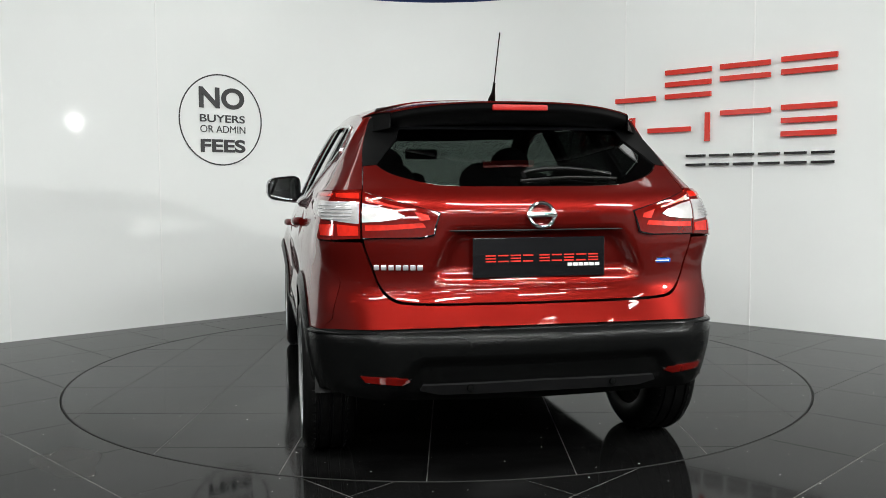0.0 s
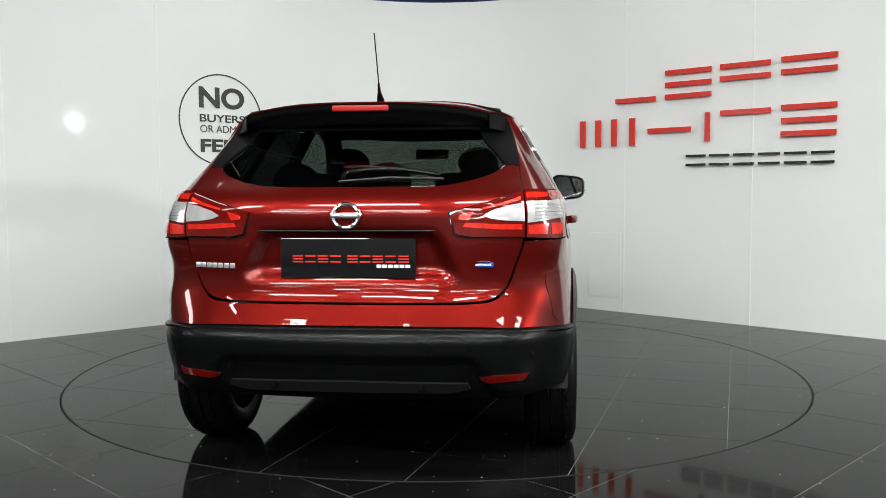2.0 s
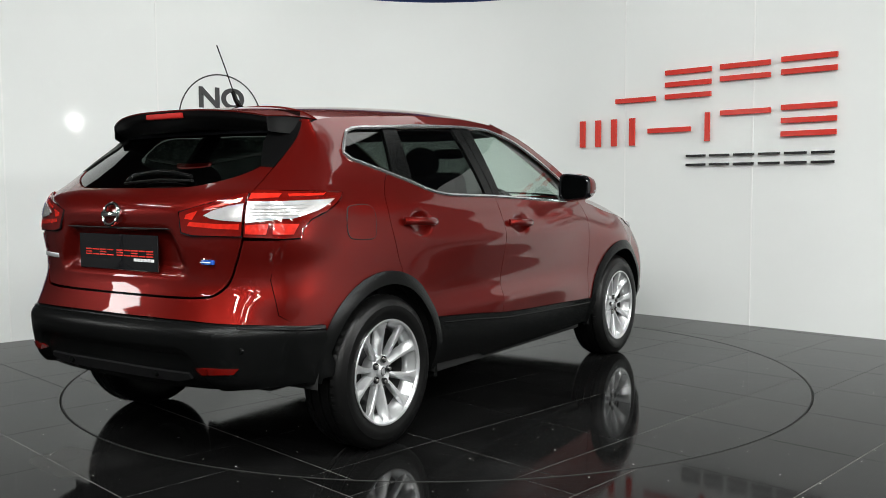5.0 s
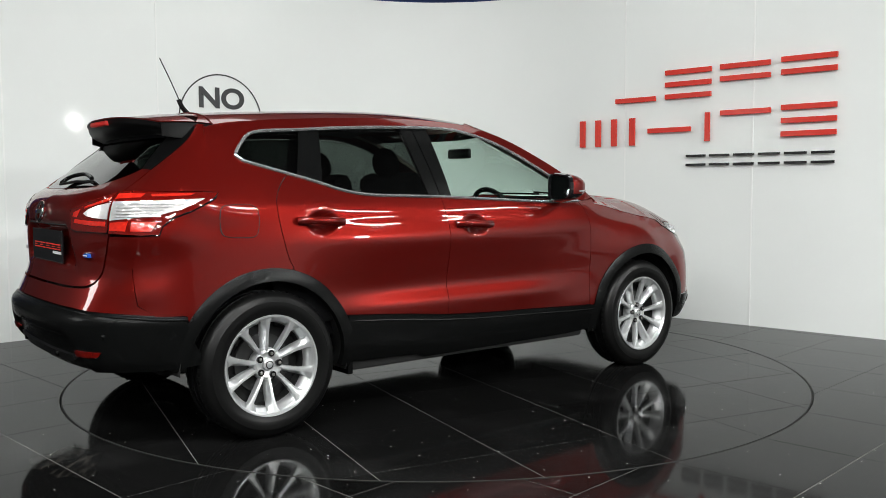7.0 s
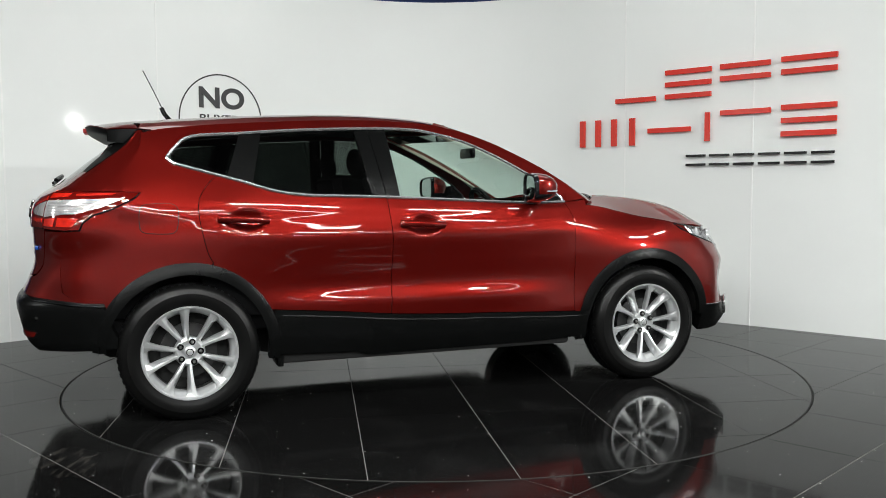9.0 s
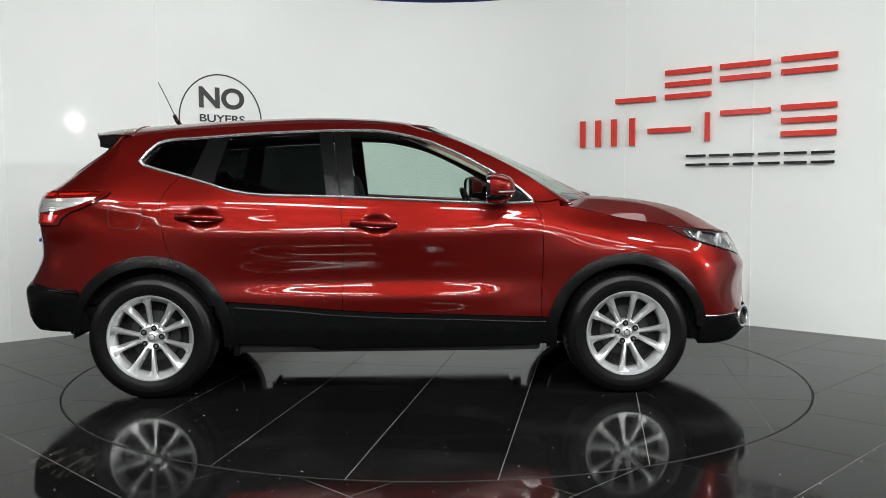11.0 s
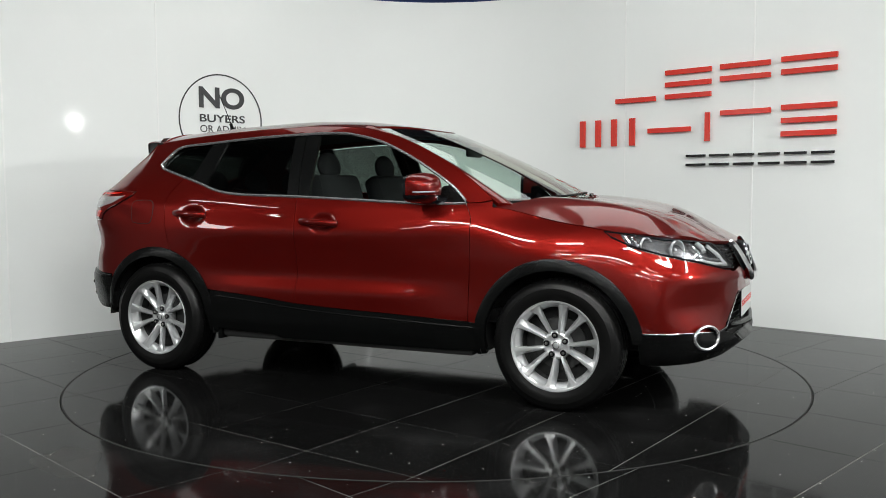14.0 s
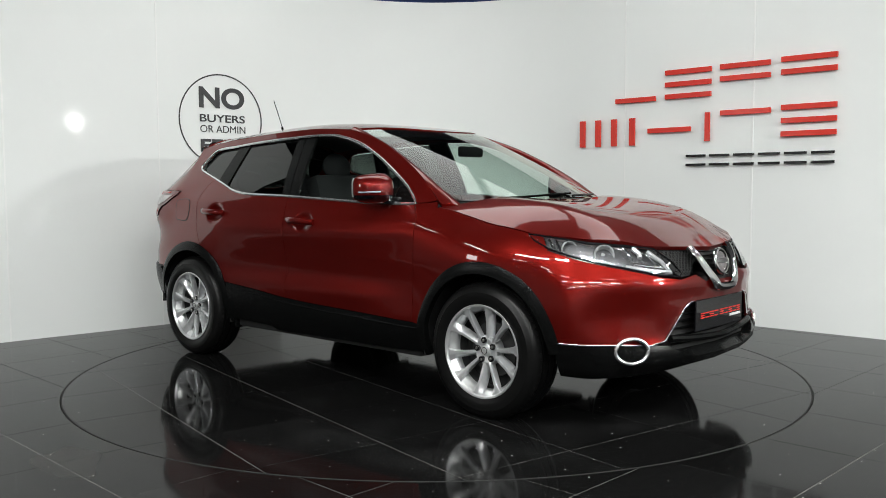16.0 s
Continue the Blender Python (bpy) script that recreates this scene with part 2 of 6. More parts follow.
def on_surface(bm, surf, thick, flip):
    """Lays a flat sheet on surf(u, v) and gives it a rim of the given depth."""
    for v in bm.verts:
        v.co = surf(v.co.x, v.co.y)
    bm.normal_update()
    if flip:
        bmesh.ops.reverse_faces(bm, faces=bm.faces[:])
    for f in bm.faces:
        f.smooth = True
    bm.normal_update()
    if thick:
        rim = [e for e in bm.edges if len(e.link_faces) == 1]
        normal = {v: v.normal.copy() for e in rim for v in e.verts}
        made = bmesh.ops.extrude_edge_only(bm, edges=rim)["geom"]
        new_verts = [g for g in made if isinstance(g, bmesh.types.BMVert)]
        tree = {tuple(round(c, 6) for c in v.co): n for v, n in normal.items()}
        for v in new_verts:
            n = tree.get(tuple(round(c, 6) for c in v.co))
            if n is not None:
                v.co = v.co - n * thick
        for e in rim:
            e.smooth = False
        for g in made:
            if isinstance(g, bmesh.types.BMFace):
                g.smooth = False
    return bm


def sheet(name, poly, surf, material, parent, label="", thick=0.012, gap=0.0018, step=0.035, flip=False, lift=0.0):
    """One pressed panel with the outline poly on surf; lift raises it above the surface."""
    if gap:
        poly = shrink(poly, gap)
    base = surf
    if lift:
        def base(u, v):
            e = 0.004
            p = Vector(surf(u, v))
            n = (Vector(surf(u + e, v)) - p).cross(Vector(surf(u, v + e)) - p).normalized()
            return p + n * (-lift if flip else lift)
    bm = on_surface(cut_sheet(poly, step), base, thick, flip)
    me = bpy.data.meshes.new(name)
    bm.to_mesh(me)
    bm.free()
    me.materials.append(material)
    ob = new(name, me)
    ob.parent = parent
    if label:
        ob["label"] = label
    return ob


def tube_mesh(bm, pts, r, seg=8, closed=False, flat=1.0):
    """Sweeps a round (or flattened) section along pts."""
    pts = [Vector(p) for p in pts]
    n = len(pts)
    rings = []
    for i, p in enumerate(pts):
        if closed:
            d = pts[(i + 1) % n] - pts[i - 1]
        else:
            d = pts[min(i + 1, n - 1)] - pts[max(i - 1, 0)]
        q = d.to_track_quat("Z", "Y")
        rings.append([bm.verts.new(p + q @ Vector((math.cos(a) * r * flat, math.sin(a) * r, 0))) for a in (2 * math.pi * k / seg for k in range(seg))])
    for i in range(n if closed else n - 1):
        a, b = rings[i], rings[(i + 1) % n]
        for k in range(seg):
            bm.faces.new((a[k], a[(k + 1) % seg], b[(k + 1) % seg], b[k]))
    if not closed:
        bm.faces.new(rings[0][::-1]), bm.faces.new(rings[-1])
    return bm


def lathe(bm, profile, seg=48, m=None):
    """Turns (radius, height) pairs about the y axis; the ends stay open unless a radius is 0."""
    rings = []
    for r, h in profile:
        if r < 1e-6:
            rings.append([bm.verts.new((0, h, 0))])
        else:
            rings.append([bm.verts.new((r * math.cos(2 * math.pi * k / seg), h, r * math.sin(2 * math.pi * k / seg))) for k in range(seg)])
    made = [v for r in rings for v in r]
    for a, b in zip(rings, rings[1:]):
        for k in range(seg):
            j = (k + 1) % seg
            if len(a) == 1 and len(b) > 1:
                bm.faces.new((a[0], b[k], b[j]))
            elif len(b) == 1 and len(a) > 1:
                bm.faces.new((a[j], a[k], b[0]))
            elif len(a) > 1:
                bm.faces.new((a[k], b[k], b[j], a[j]))
    if m:
        bmesh.ops.transform(bm, matrix=m, verts=made)
    return bm


# ---- the turntable's turn ----
def turn_at(t):
    s = (t - 8) / 8
    return math.degrees(0.5016 - 1.2654 * s + 0.0078 * s * s + 0.0114 * s ** 3)


CAR_AT = (-0.2777, 0.0583)   # the wheelbase's middle on the turntable
TABLE_R = 2.2505


# ---- the room ----
# two straight runs of laminate panels that meet in a rounded corner
CORNER = Vector((0.094, 3.96, 0))
U_LEFT = Vector((0.754, 0.657, 0)).normalized()
U_RIGHT = Vector((1.653, -1.541, 0)).normalized()
LEFT_SEAM = Vector((-2.344, 1.834, 0))
RIGHT_SEAM = Vector((1.722, 2.415, 0))
WALL_H = 3.012


def wall_lines():
    # where the two wall lines meet
    den = U_LEFT.x * U_RIGHT.y - U_LEFT.y * U_RIGHT.x
    s = ((RIGHT_SEAM - LEFT_SEAM).x * U_RIGHT.y - (RIGHT_SEAM - LEFT_SEAM).y * U_RIGHT.x) / den
    return LEFT_SEAM + U_LEFT * s


MEET = wall_lines()
TANGENT = 1.62
TURN = math.acos(U_LEFT.dot(U_RIGHT))
BEND_R = TANGENT / math.tan(TURN / 2)


def wall_run(name, path, inner, label):
    """A wall 0.1 m thick along a path in plan, with its room side at the path."""
    bm = bmesh.new()
    front, back = [], []
    for i, p in enumerate(path):
        d = (path[min(i + 1, len(path) - 1)] - path[max(i - 1, 0)]).normalized()
        n = Vector((-d.y, d.x, 0)) * inner
        front.append((bm.verts.new(p), bm.verts.new(p + Vector((0, 0, WALL_H)))))
        q = p + n * 0.1
        back.append((bm.verts.new(q), bm.verts.new(q + Vector((0, 0, WALL_H)))))
    for i in range(len(path) - 1):
        bm.faces.new((front[i][0], front[i + 1][0], front[i + 1][1], front[i][1]))
        bm.faces.new((back[i][0], back[i][1], back[i + 1][1], back[i + 1][0]))
        bm.faces.new((front[i][1], front[i + 1][1], back[i + 1][1], back[i][1]))
    for i in (0, -1):
        bm.faces.new((front[i][0], front[i][1], back[i][1], back[i][0]))
    bmesh.ops.recalc_face_normals(bm, faces=bm.faces[:])
    ob = finish(bm, name, WALL, None, label, True)
    return tagged(ob, label, "wall", kind="structure")


def arc_path(n=40):
    a = MEET - U_LEFT * TANGENT
    c = a + Vector((U_LEFT.y, -U_LEFT.x, 0)) * BEND_R
    start = math.atan2(a.y - c.y, a.x - c.x)
    return [c + Vector((math.cos(start - TURN * i / n), math.sin(start - TURN * i / n), 0)) * BEND_R for i in range(n + 1)]


ARC = arc_path()
wall_run("wall_left", [LEFT_SEAM - U_LEFT * 1.62, ARC[0]], 1, "white glossy laminate panel wall with a round notice")
wall_run("wall_corner", ARC, 1, "white glossy laminate panel bent round the corner")
wall_run("wall_right", [ARC[-1], RIGHT_SEAM + U_RIGHT * 2.55], 1, "white glossy laminate panel wall with red sign")


def on_wall(side, s, z, out=0.0):
    """A place on a wall: metres along it from its first seam, the height, and the distance off it."""
    if side == "left":
        return LEFT_SEAM + U_LEFT * s + Vector((U_LEFT.y, -U_LEFT.x, 0)) * out + Vector((0, 0, z))
    return RIGHT_SEAM + U_RIGHT * s + Vector((U_RIGHT.y, -U_RIGHT.x, 0)) * out + Vector((0, 0, z))


def wall_matrix(side, s, z, out=0.0):
    """Lying things stand up on the wall: x along it, y up, z off it."""
    u = U_LEFT if side == "left" else U_RIGHT
    n = Vector((u.y, -u.x, 0))
    m = Matrix((u, Vector((0, 0, 1)), n)).transposed().to_4x4()
    m.translation = on_wall(side, s, z, out)
    return m


def joint_strip(side, s, raised=0.004):
    bm = boxed(-0.006, 0.0, 0.0, 0.006, WALL_H, raised, bevel=0.001)
    ob = finish(bm, "joint_strip", STRIP, None)
    ob.matrix_world = wall_matrix(side, s, 0)
    return tagged(ob, "thin white joint strip between wall panels", "trim", kind="structure")


for k in (-1, 0):
    joint_strip("left", k * 1.217)
for k in (0, 1, 2):
    joint_strip("right", k * 1.198)


def hatch_door():
    """A low flush service door in the wall, with a shadow gap round it."""
    ob = new("service_door")
    ob.matrix_world = wall_matrix("right", -0.04, 0.13)
    part("panel", boxed(-0.34, 0.0, 0.0, 0.0, 0.60, 0.004, bevel=0.0015), WALL, ob, smooth=False)
    part("edge_strip", boxed(0.002, 0.0, 0.0, 0.012, 0.61, 0.006, bevel=0.002), STRIP, ob, smooth=False)
    return tagged(ob, "small white flush service door low in the wall", "door")


hatch_door()


def flat_text(name, words, size, material, side, s, z, width, bold=0.0, parent=None):
    cu = bpy.data.curves.new(name, "FONT")
    cu.body, cu.size, cu.extrude, cu.offset = words, size, 0.0015, bold
    cu.align_x, cu.align_y = "LEFT", "BOTTOM_BASELINE"
    ob = new(name, cu)
    bpy.context.view_layer.update()
    me = bpy.data.meshes.new_from_object(ob.evaluated_get(bpy.context.evaluated_depsgraph_get()))
    bpy.data.objects.remove(ob)
    xs = [v.co.x for v in me.vertices]
    ys = [v.co.y for v in me.vertices]
    k, h = width / (max(xs) - min(xs)), size / (max(ys) - min(ys))
    lo, base = min(xs), min(ys)
    for v in me.vertices:
        v.co.x, v.co.y = (v.co.x - lo) * k, (v.co.y - base) * h
    me.materials.append(material)
    out = new(name, me)
    out.parent = parent
    out.matrix_basis = Matrix.Translation((s, z, 0.003))
    return out


def round_notice():
    ob = new("round_notice")
    ob.matrix_world = wall_matrix("left", 0.583, 1.767, 0.001)
    bm = bmesh.new()
    n, r, w = 96, 0.402, 0.012
    ring = [[bm.verts.new((math.cos(2 * math.pi * k / n) * q, math.sin(2 * math.pi * k / n) * q, z)) for k in range(n)] for q, z in ((r, 0), (r, 0.003), (r - w, 0.003), (r - w, 0))]
    for a, b in zip(ring, ring[1:]):
        for k in range(n):
            bm.faces.new((a[k], a[(k + 1) % n], b[(k + 1) % n], b[k]))
    bmesh.ops.recalc_face_normals(bm, faces=bm.faces[:])
    part("ring", bm, VINYL, ob)
    for name, words, x0, x1, z0, z1, bold in (("lettering", "NO", -0.212, 0.226, 0.098, 0.285, 0.006), ("lettering", "BUYERS", -0.208, 0.229, -0.022, 0.045, 0.001),
                                              ("lettering", "OR ADMIN", -0.205, 0.232, -0.113, -0.050, 0.0), ("lettering", "FEES", -0.205, 0.229, -0.286, -0.170, 0.004)):
        flat_text(name, words, z1 - z0, VINYL, "left", x0, z0, x1 - x0, bold, ob)
    return tagged(ob, "round black vinyl notice about fees on the white wall", "sign")


round_notice()


def trade_sign():
    """Raised red and black bars in place of the trade name."""
    ob = new("wall_sign")
    ob.matrix_world = wall_matrix("right", 0, 0)

    def bar(x0, y0, x1, y1, material, lean=0.0):
        bm = boxed(x0, y0, 0.012, x1, y1, 0.034, bevel=0.002)
        if lean:
            for v in bm.verts:
                v.co.x += lean * (v.co.y - y0)
        part("bar", bm, material, ob, smooth=False)

    t = 0.043
    def block(x0, x1, y0, y1, rows):
        for k in rows:
            b = y0 + (y1 - y0 - t) * k
            bar(x0, b, x1, b + t, SIGN_RED)
    block(-0.086, 0.319, 1.914, 2.158, (0.0,))
    block(0.412, 0.840, 1.920, 2.170, (0.0, 0.5, 1.0))
    block(0.918, 1.345, 1.926, 2.176, (0.52, 1.0))
    block(1.433, 1.866, 1.935, 2.186, (0.52, 1.0))
    for x, lean in ((-0.470, 0.0), (-0.300, 0.0), (-0.130, 0.0), (0.06, 0.0)):
        bar(x, 1.530, x + 0.055, 1.776, SIGN_RED, lean)
    bar(0.246, 1.632, 0.658, 1.675, SIGN_RED)
    bar(0.789, 1.542, 0.832, 1.786, SIGN_RED)
    block(0.925, 1.353, 1.546, 1.793, (1.0,))
    block(1.439, 1.869, 1.553, 1.806, (0.0, 0.5, 1.0))
    for k in range(6):
        x0 = 0.618 + k * 0.2125
        for z0, z1 in ((1.336, 1.356), (1.412, 1.432)):
            bm = boxed(x0, z0, 0.012, x0 + 0.178, z1, 0.030, bevel=0.002)
            part("small_bar", bm, SIGN_BLACK, ob, smooth=False)
    return tagged(ob, "raised red and black acrylic bars of a wall sign", "sign")


trade_sign()


# floor: a slab under square tiles laid at 45 degrees, cut round the turntable
def ring_slab(name, r0, r1, z0, z1, material, seg=128):
    bm = bmesh.new()
    prof = ((r0, z0), (r0, z1), (r1, z1), (r1, z0))
    rings = [[bm.verts.new((r * math.cos(2 * math.pi * k / seg), r * math.sin(2 * math.pi * k / seg), z)) for k in range(seg)] for r, z in prof]
    for i in range(4):
        a, b = rings[i], rings[(i + 1) % 4]
        for k in range(seg):
            bm.faces.new((a[k], a[(k + 1) % seg], b[(k + 1) % seg], b[k]))
    bmesh.ops.recalc_face_normals(bm, faces=bm.faces[:])
    return bm


GAP_R = TABLE_R + 0.007
floor = finish(ring_slab("floor", GAP_R, 7.0, -0.2, -0.0012, GROUT), "floor", GROUT)
outer_floor = tagged(finish(ring_slab("floor_outer", 7.0, 16.0, -0.2, -0.0016, TILE), "floor_outer", TILE), "grey stone floor of the outer hall", "floor", kind="structure")
tagged(floor, "polished black granite tile floor with pale grout", "floor", kind="structure")
pit = finish(boxed(-2.4, -2.4, -0.32, 2.4, 2.4, -0.21), "pit_floor", DARK_GAP_SHADE)
tagged(pit, "dark pit under the turntable", "floor", kind="structure")

turntable = new("turntable")
tagged(turntable, "round black-tiled vehicle turntable flush with the floor", "turntable")


def disc_body():
    bm = bmesh.new()
    lathe(bm, ((0, -0.18), (TABLE_R - 0.006, -0.18), (TABLE_R - 0.006, -0.0012), (0, -0.0012)), 160, pose(0, 0, 0, 0, 0, 0) @ Matrix.Rotation(math.radians(90), 4, "X"))
    bmesh.ops.recalc_face_normals(bm, faces=bm.faces[:])
    return bm


part("platform", disc_body(), GROUT, turntable, smooth=False)
part("rim", ring_slab("rim", TABLE_R - 0.006, TABLE_R, -0.18, 0.0005, DARK_GAP_SHADE), DARK_GAP_SHADE, turntable, "dark steel edge of the turntable")

PITCH, JOINT = 0.605, 0.0040


def tile_mesh(poly, outside_r=None):
    """A tile 8 mm thick with the outline poly; outside_r cuts the round hole out of it."""
    if outside_r is None:
        bm = bmesh.new()
        f = bm.faces.new([bm.verts.new((x, y, 0)) for x, y in poly])
    else:
        cx, cy = sum(p[0] for p in poly) / 4, sum(p[1] for p in poly) / 4
        bm = bmesh.new()
        quad = poly
        n = 10
        g = [[bm.verts.new((*(Vector(quad[0]).lerp(Vector(quad[1]), i / n)).lerp(Vector(quad[3]).lerp(Vector(quad[2]), i / n), j / n), 0)) for j in range(n + 1)] for i in range(n + 1)]
        for i in range(n):
            for j in range(n):
                bm.faces.new((g[i][j], g[i + 1][j], g[i + 1][j + 1], g[i][j + 1]))
        a0 = math.atan2(cy, cx)
        for k in range(-14, 14):
            a = a0 + k * 0.03 + 0.015
            c, s = math.cos(a), math.sin(a)
            near = [f for f in bm.faces if any(abs((math.atan2(v.co.y, v.co.x) - a + math.pi) % (2 * math.pi) - math.pi) < 0.0152 for v in f.verts) or abs((math.atan2(f.calc_center_median().y, f.calc_center_median().x) - a + math.pi) % (2 * math.pi) - math.pi) < 0.03]
            if near:
                geom = list({v for f in near for v in f.verts}) + list({e for f in near for e in f.edges}) + near
                bmesh.ops.bisect_plane(bm, geom=geom, dist=1e-5, plane_co=(c * outside_r, s * outside_r, 0), plane_no=(c, s, 0))
        gone = [f for f in bm.faces if f.calc_center_median().length < outside_r]
        bmesh.ops.delete(bm, geom=gone, context="FACES")
        bmesh.ops.dissolve_limit(bm, angle_limit=0.01, verts=bm.verts[:], edges=bm.edges[:])
    if not bm.faces:
        bm.free()
        return None
    bmesh.ops.recalc_face_normals(bm, faces=bm.faces[:])
    if bm.faces[:][0].normal.z < 0:
        bmesh.ops.reverse_faces(bm, faces=bm.faces[:])
    rim = [e for e in bm.edges if len(e.link_faces) == 1]
    made = bmesh.ops.extrude_edge_only(bm, edges=rim)["geom"]
    for g in made:
        if isinstance(g, bmesh.types.BMVert):
            g.co.z -= 0.006
    return bm


def clip_round(poly, r, n=120):
    """The part of a convex outline inside a circle."""
    out = list(poly)
    for k in range(n):
        a = 2 * math.pi * (k + 0.5) / n
        c, s, q = math.cos(a), math.sin(a), r
        nxt = []
        for (x0, y0), (x1, y1) in zip(out, out[1:] + out[:1]):
            d0, d1 = x0 * c + y0 * s - q, x1 * c + y1 * s - q
            if d0 <= 0:
                nxt.append((x0, y0))
            if (d0 > 0) != (d1 > 0):
                t = d0 / (d0 - d1)
                nxt.append((x0 + (x1 - x0) * t, y0 + (y1 - y0) * t))
        out = nxt
        if len(out) < 3:
            return None
    return out


def lay_tiles(parent, angle, off_u, off_v, reach, hole=None, disc=None):
    e1 = Vector((math.cos(angle), math.sin(angle)))
    e2 = Vector((-e1.y, e1.x))
    h = JOINT / 2
    whole = None
    for i in range(-reach, reach):
        for j in range(-reach, reach):
            u0, v0 = off_u + i * PITCH, off_v + j * PITCH
            quad = [tuple(e1 * u + e2 * v) for u, v in ((u0 + h, v0 + h), (u0 + PITCH - h, v0 + h), (u0 + PITCH - h, v0 + PITCH - h), (u0 + h, v0 + PITCH - h))]
            mid = e1 * (u0 + PITCH / 2) + e2 * (v0 + PITCH / 2)
            far = [math.hypot(*p) for p in quad]
            if disc:
                poly = clip_round(quad, disc)
                if poly is None:
                    continue
                bm = tile_mesh(poly)
            elif hole:
                if max(far) < hole or mid.y > 5 or mid.y < -9 or abs(mid.x) > 5.5:
                    continue
                # nothing behind the walls
                if (mid - MEET.xy).dot(Vector((U_LEFT.y, -U_LEFT.x))) < -0.5 or (mid - MEET.xy).dot(Vector((U_RIGHT.y, -U_RIGHT.x))) < -0.5:
                    continue
                if min(far) > hole and mid.length > hole + 0.5:
                    if whole is None:
                        bm = bmesh.new()
                        bm.faces.new([bm.verts.new((*(Vector(p) - mid), 0)) for p in quad])
                        rim = bm.edges[:]
                        for g in bmesh.ops.extrude_edge_only(bm, edges=rim)["geom"]:
                            if isinstance(g, bmesh.types.BMVert):
                                g.co.z -= 0.006
                        whole = bpy.data.meshes.new("tile")
                        bm.to_mesh(whole)
                        bm.free()
                        whole.materials.append(TILE)
                    ob = new("tile", whole)
                    ob.parent = parent
                    ob.location = (*mid, random.uniform(-0.0003, 0.0003))
                    continue
                bm = tile_mesh(quad, hole)
                if bm is None:
                    continue
            finish(bm, "tile", TILE, parent)


# the hall behind the camera, closed all round
def hall_wall(name, x0, y0, x1, y1, z0, z1, material, label):
    ob = finish(boxed(x0, y0, z0, x1, y1, z1), name, material)
    return tagged(ob, label, "wall", kind="structure")


hall_wall("wall_back", -9, -13.3, 9, -13.0, 0, CEILING, HALL, "grey hall wall behind the showroom")
hall_wall("wall_west", -9.3, -13.3, -9.0, 7.0, 0, CEILING, HALL, "grey side wall of the hall")
# paler than the other hall walls, as added bounce light for the car
hall_wall("wall_east", 9.0, -13.3, 9.3, 7.0, 0, CEILING, HALL_BOUNCE, "unseen side wall of the hall, made pale to bounce light")
hall_wall("wall_north", -9.3, 6.7, 9.3, 7.0, 0, CEILING, BLUE, "dark blue painted upper wall of the hall")
ceiling = finish(boxed(-9.3, -13.3, CEILING, 9.3, 7.0, CEILING + 0.2), "ceiling", HALL_CEIL)
tagged(ceiling, "dark grey hall ceiling", "ceiling", kind="structure")


def batten():
    ob = new("batten_fitting")
    part("housing", boxed(-0.76, -0.05, 0.0, 0.76, 0.05, 0.05, bevel=0.008), METAL_WHITE, ob)
    for y in (-0.035, 0.035):
        bm = bmesh.new()
        tube_mesh(bm, [(-0.72, y, -0.02), (0.72, y, -0.02)], 0.013, 8)
        part("tube", bm, TUBE, ob, "lit white fluorescent tube")
    for x in (-0.5, 0.5):
        bm = bmesh.new()
        tube_mesh(bm, [(x, 0, 0.04), (x, 0, 0.42)], 0.004, 6)
        part("hanger", bm, METAL_WHITE, ob)
    tagged(ob, "twin-tube fluorescent batten hung from the ceiling", "ceiling light", "battens over the hall")
    return ob


def floodlight(x, y, z):
    ob = new("floodlight")
    ob.matrix_world = look((x, y, z), (0, 1.0, 1.2)) 
    bm = bmesh.new()
    lathe(bm, ((0.125, 0.0), (0.13, 0.02), (0.115, 0.11), (0.05, 0.16), (0, 0.16)), 32, pose(0, 0, 0.012, 90, 0, 0))
    part("lamp_head", bm, VINYL, ob, "black round lamp head")
    tagged(ob, "round black floodlight on a thin stand", "floodlight")
    down = ob.matrix_world.inverted()
    bm = bmesh.new()
    tube_mesh(bm, [down @ Vector((x * 1.02, y - 0.06, z - 0.05)), down @ Vector((x * 1.02, y - 0.06, 0.0))], 0.018, 8)
    part("stand_pole", bm, VINYL, ob)
    for a in (0.5, 2.6, 4.7):
        bm = bmesh.new()
        tube_mesh(bm, [down @ Vector((x * 1.02, y - 0.06, 0.45)), down @ Vector((x * 1.02 + 0.45 * math.cos(a), y - 0.06 + 0.45 * math.sin(a), 0.012))], 0.011, 6)
        part("stand_leg", bm, VINYL, ob)
    return ob


for fx, fy, fz, watts in FLOODS:
    floodlight(fx, fy, fz)

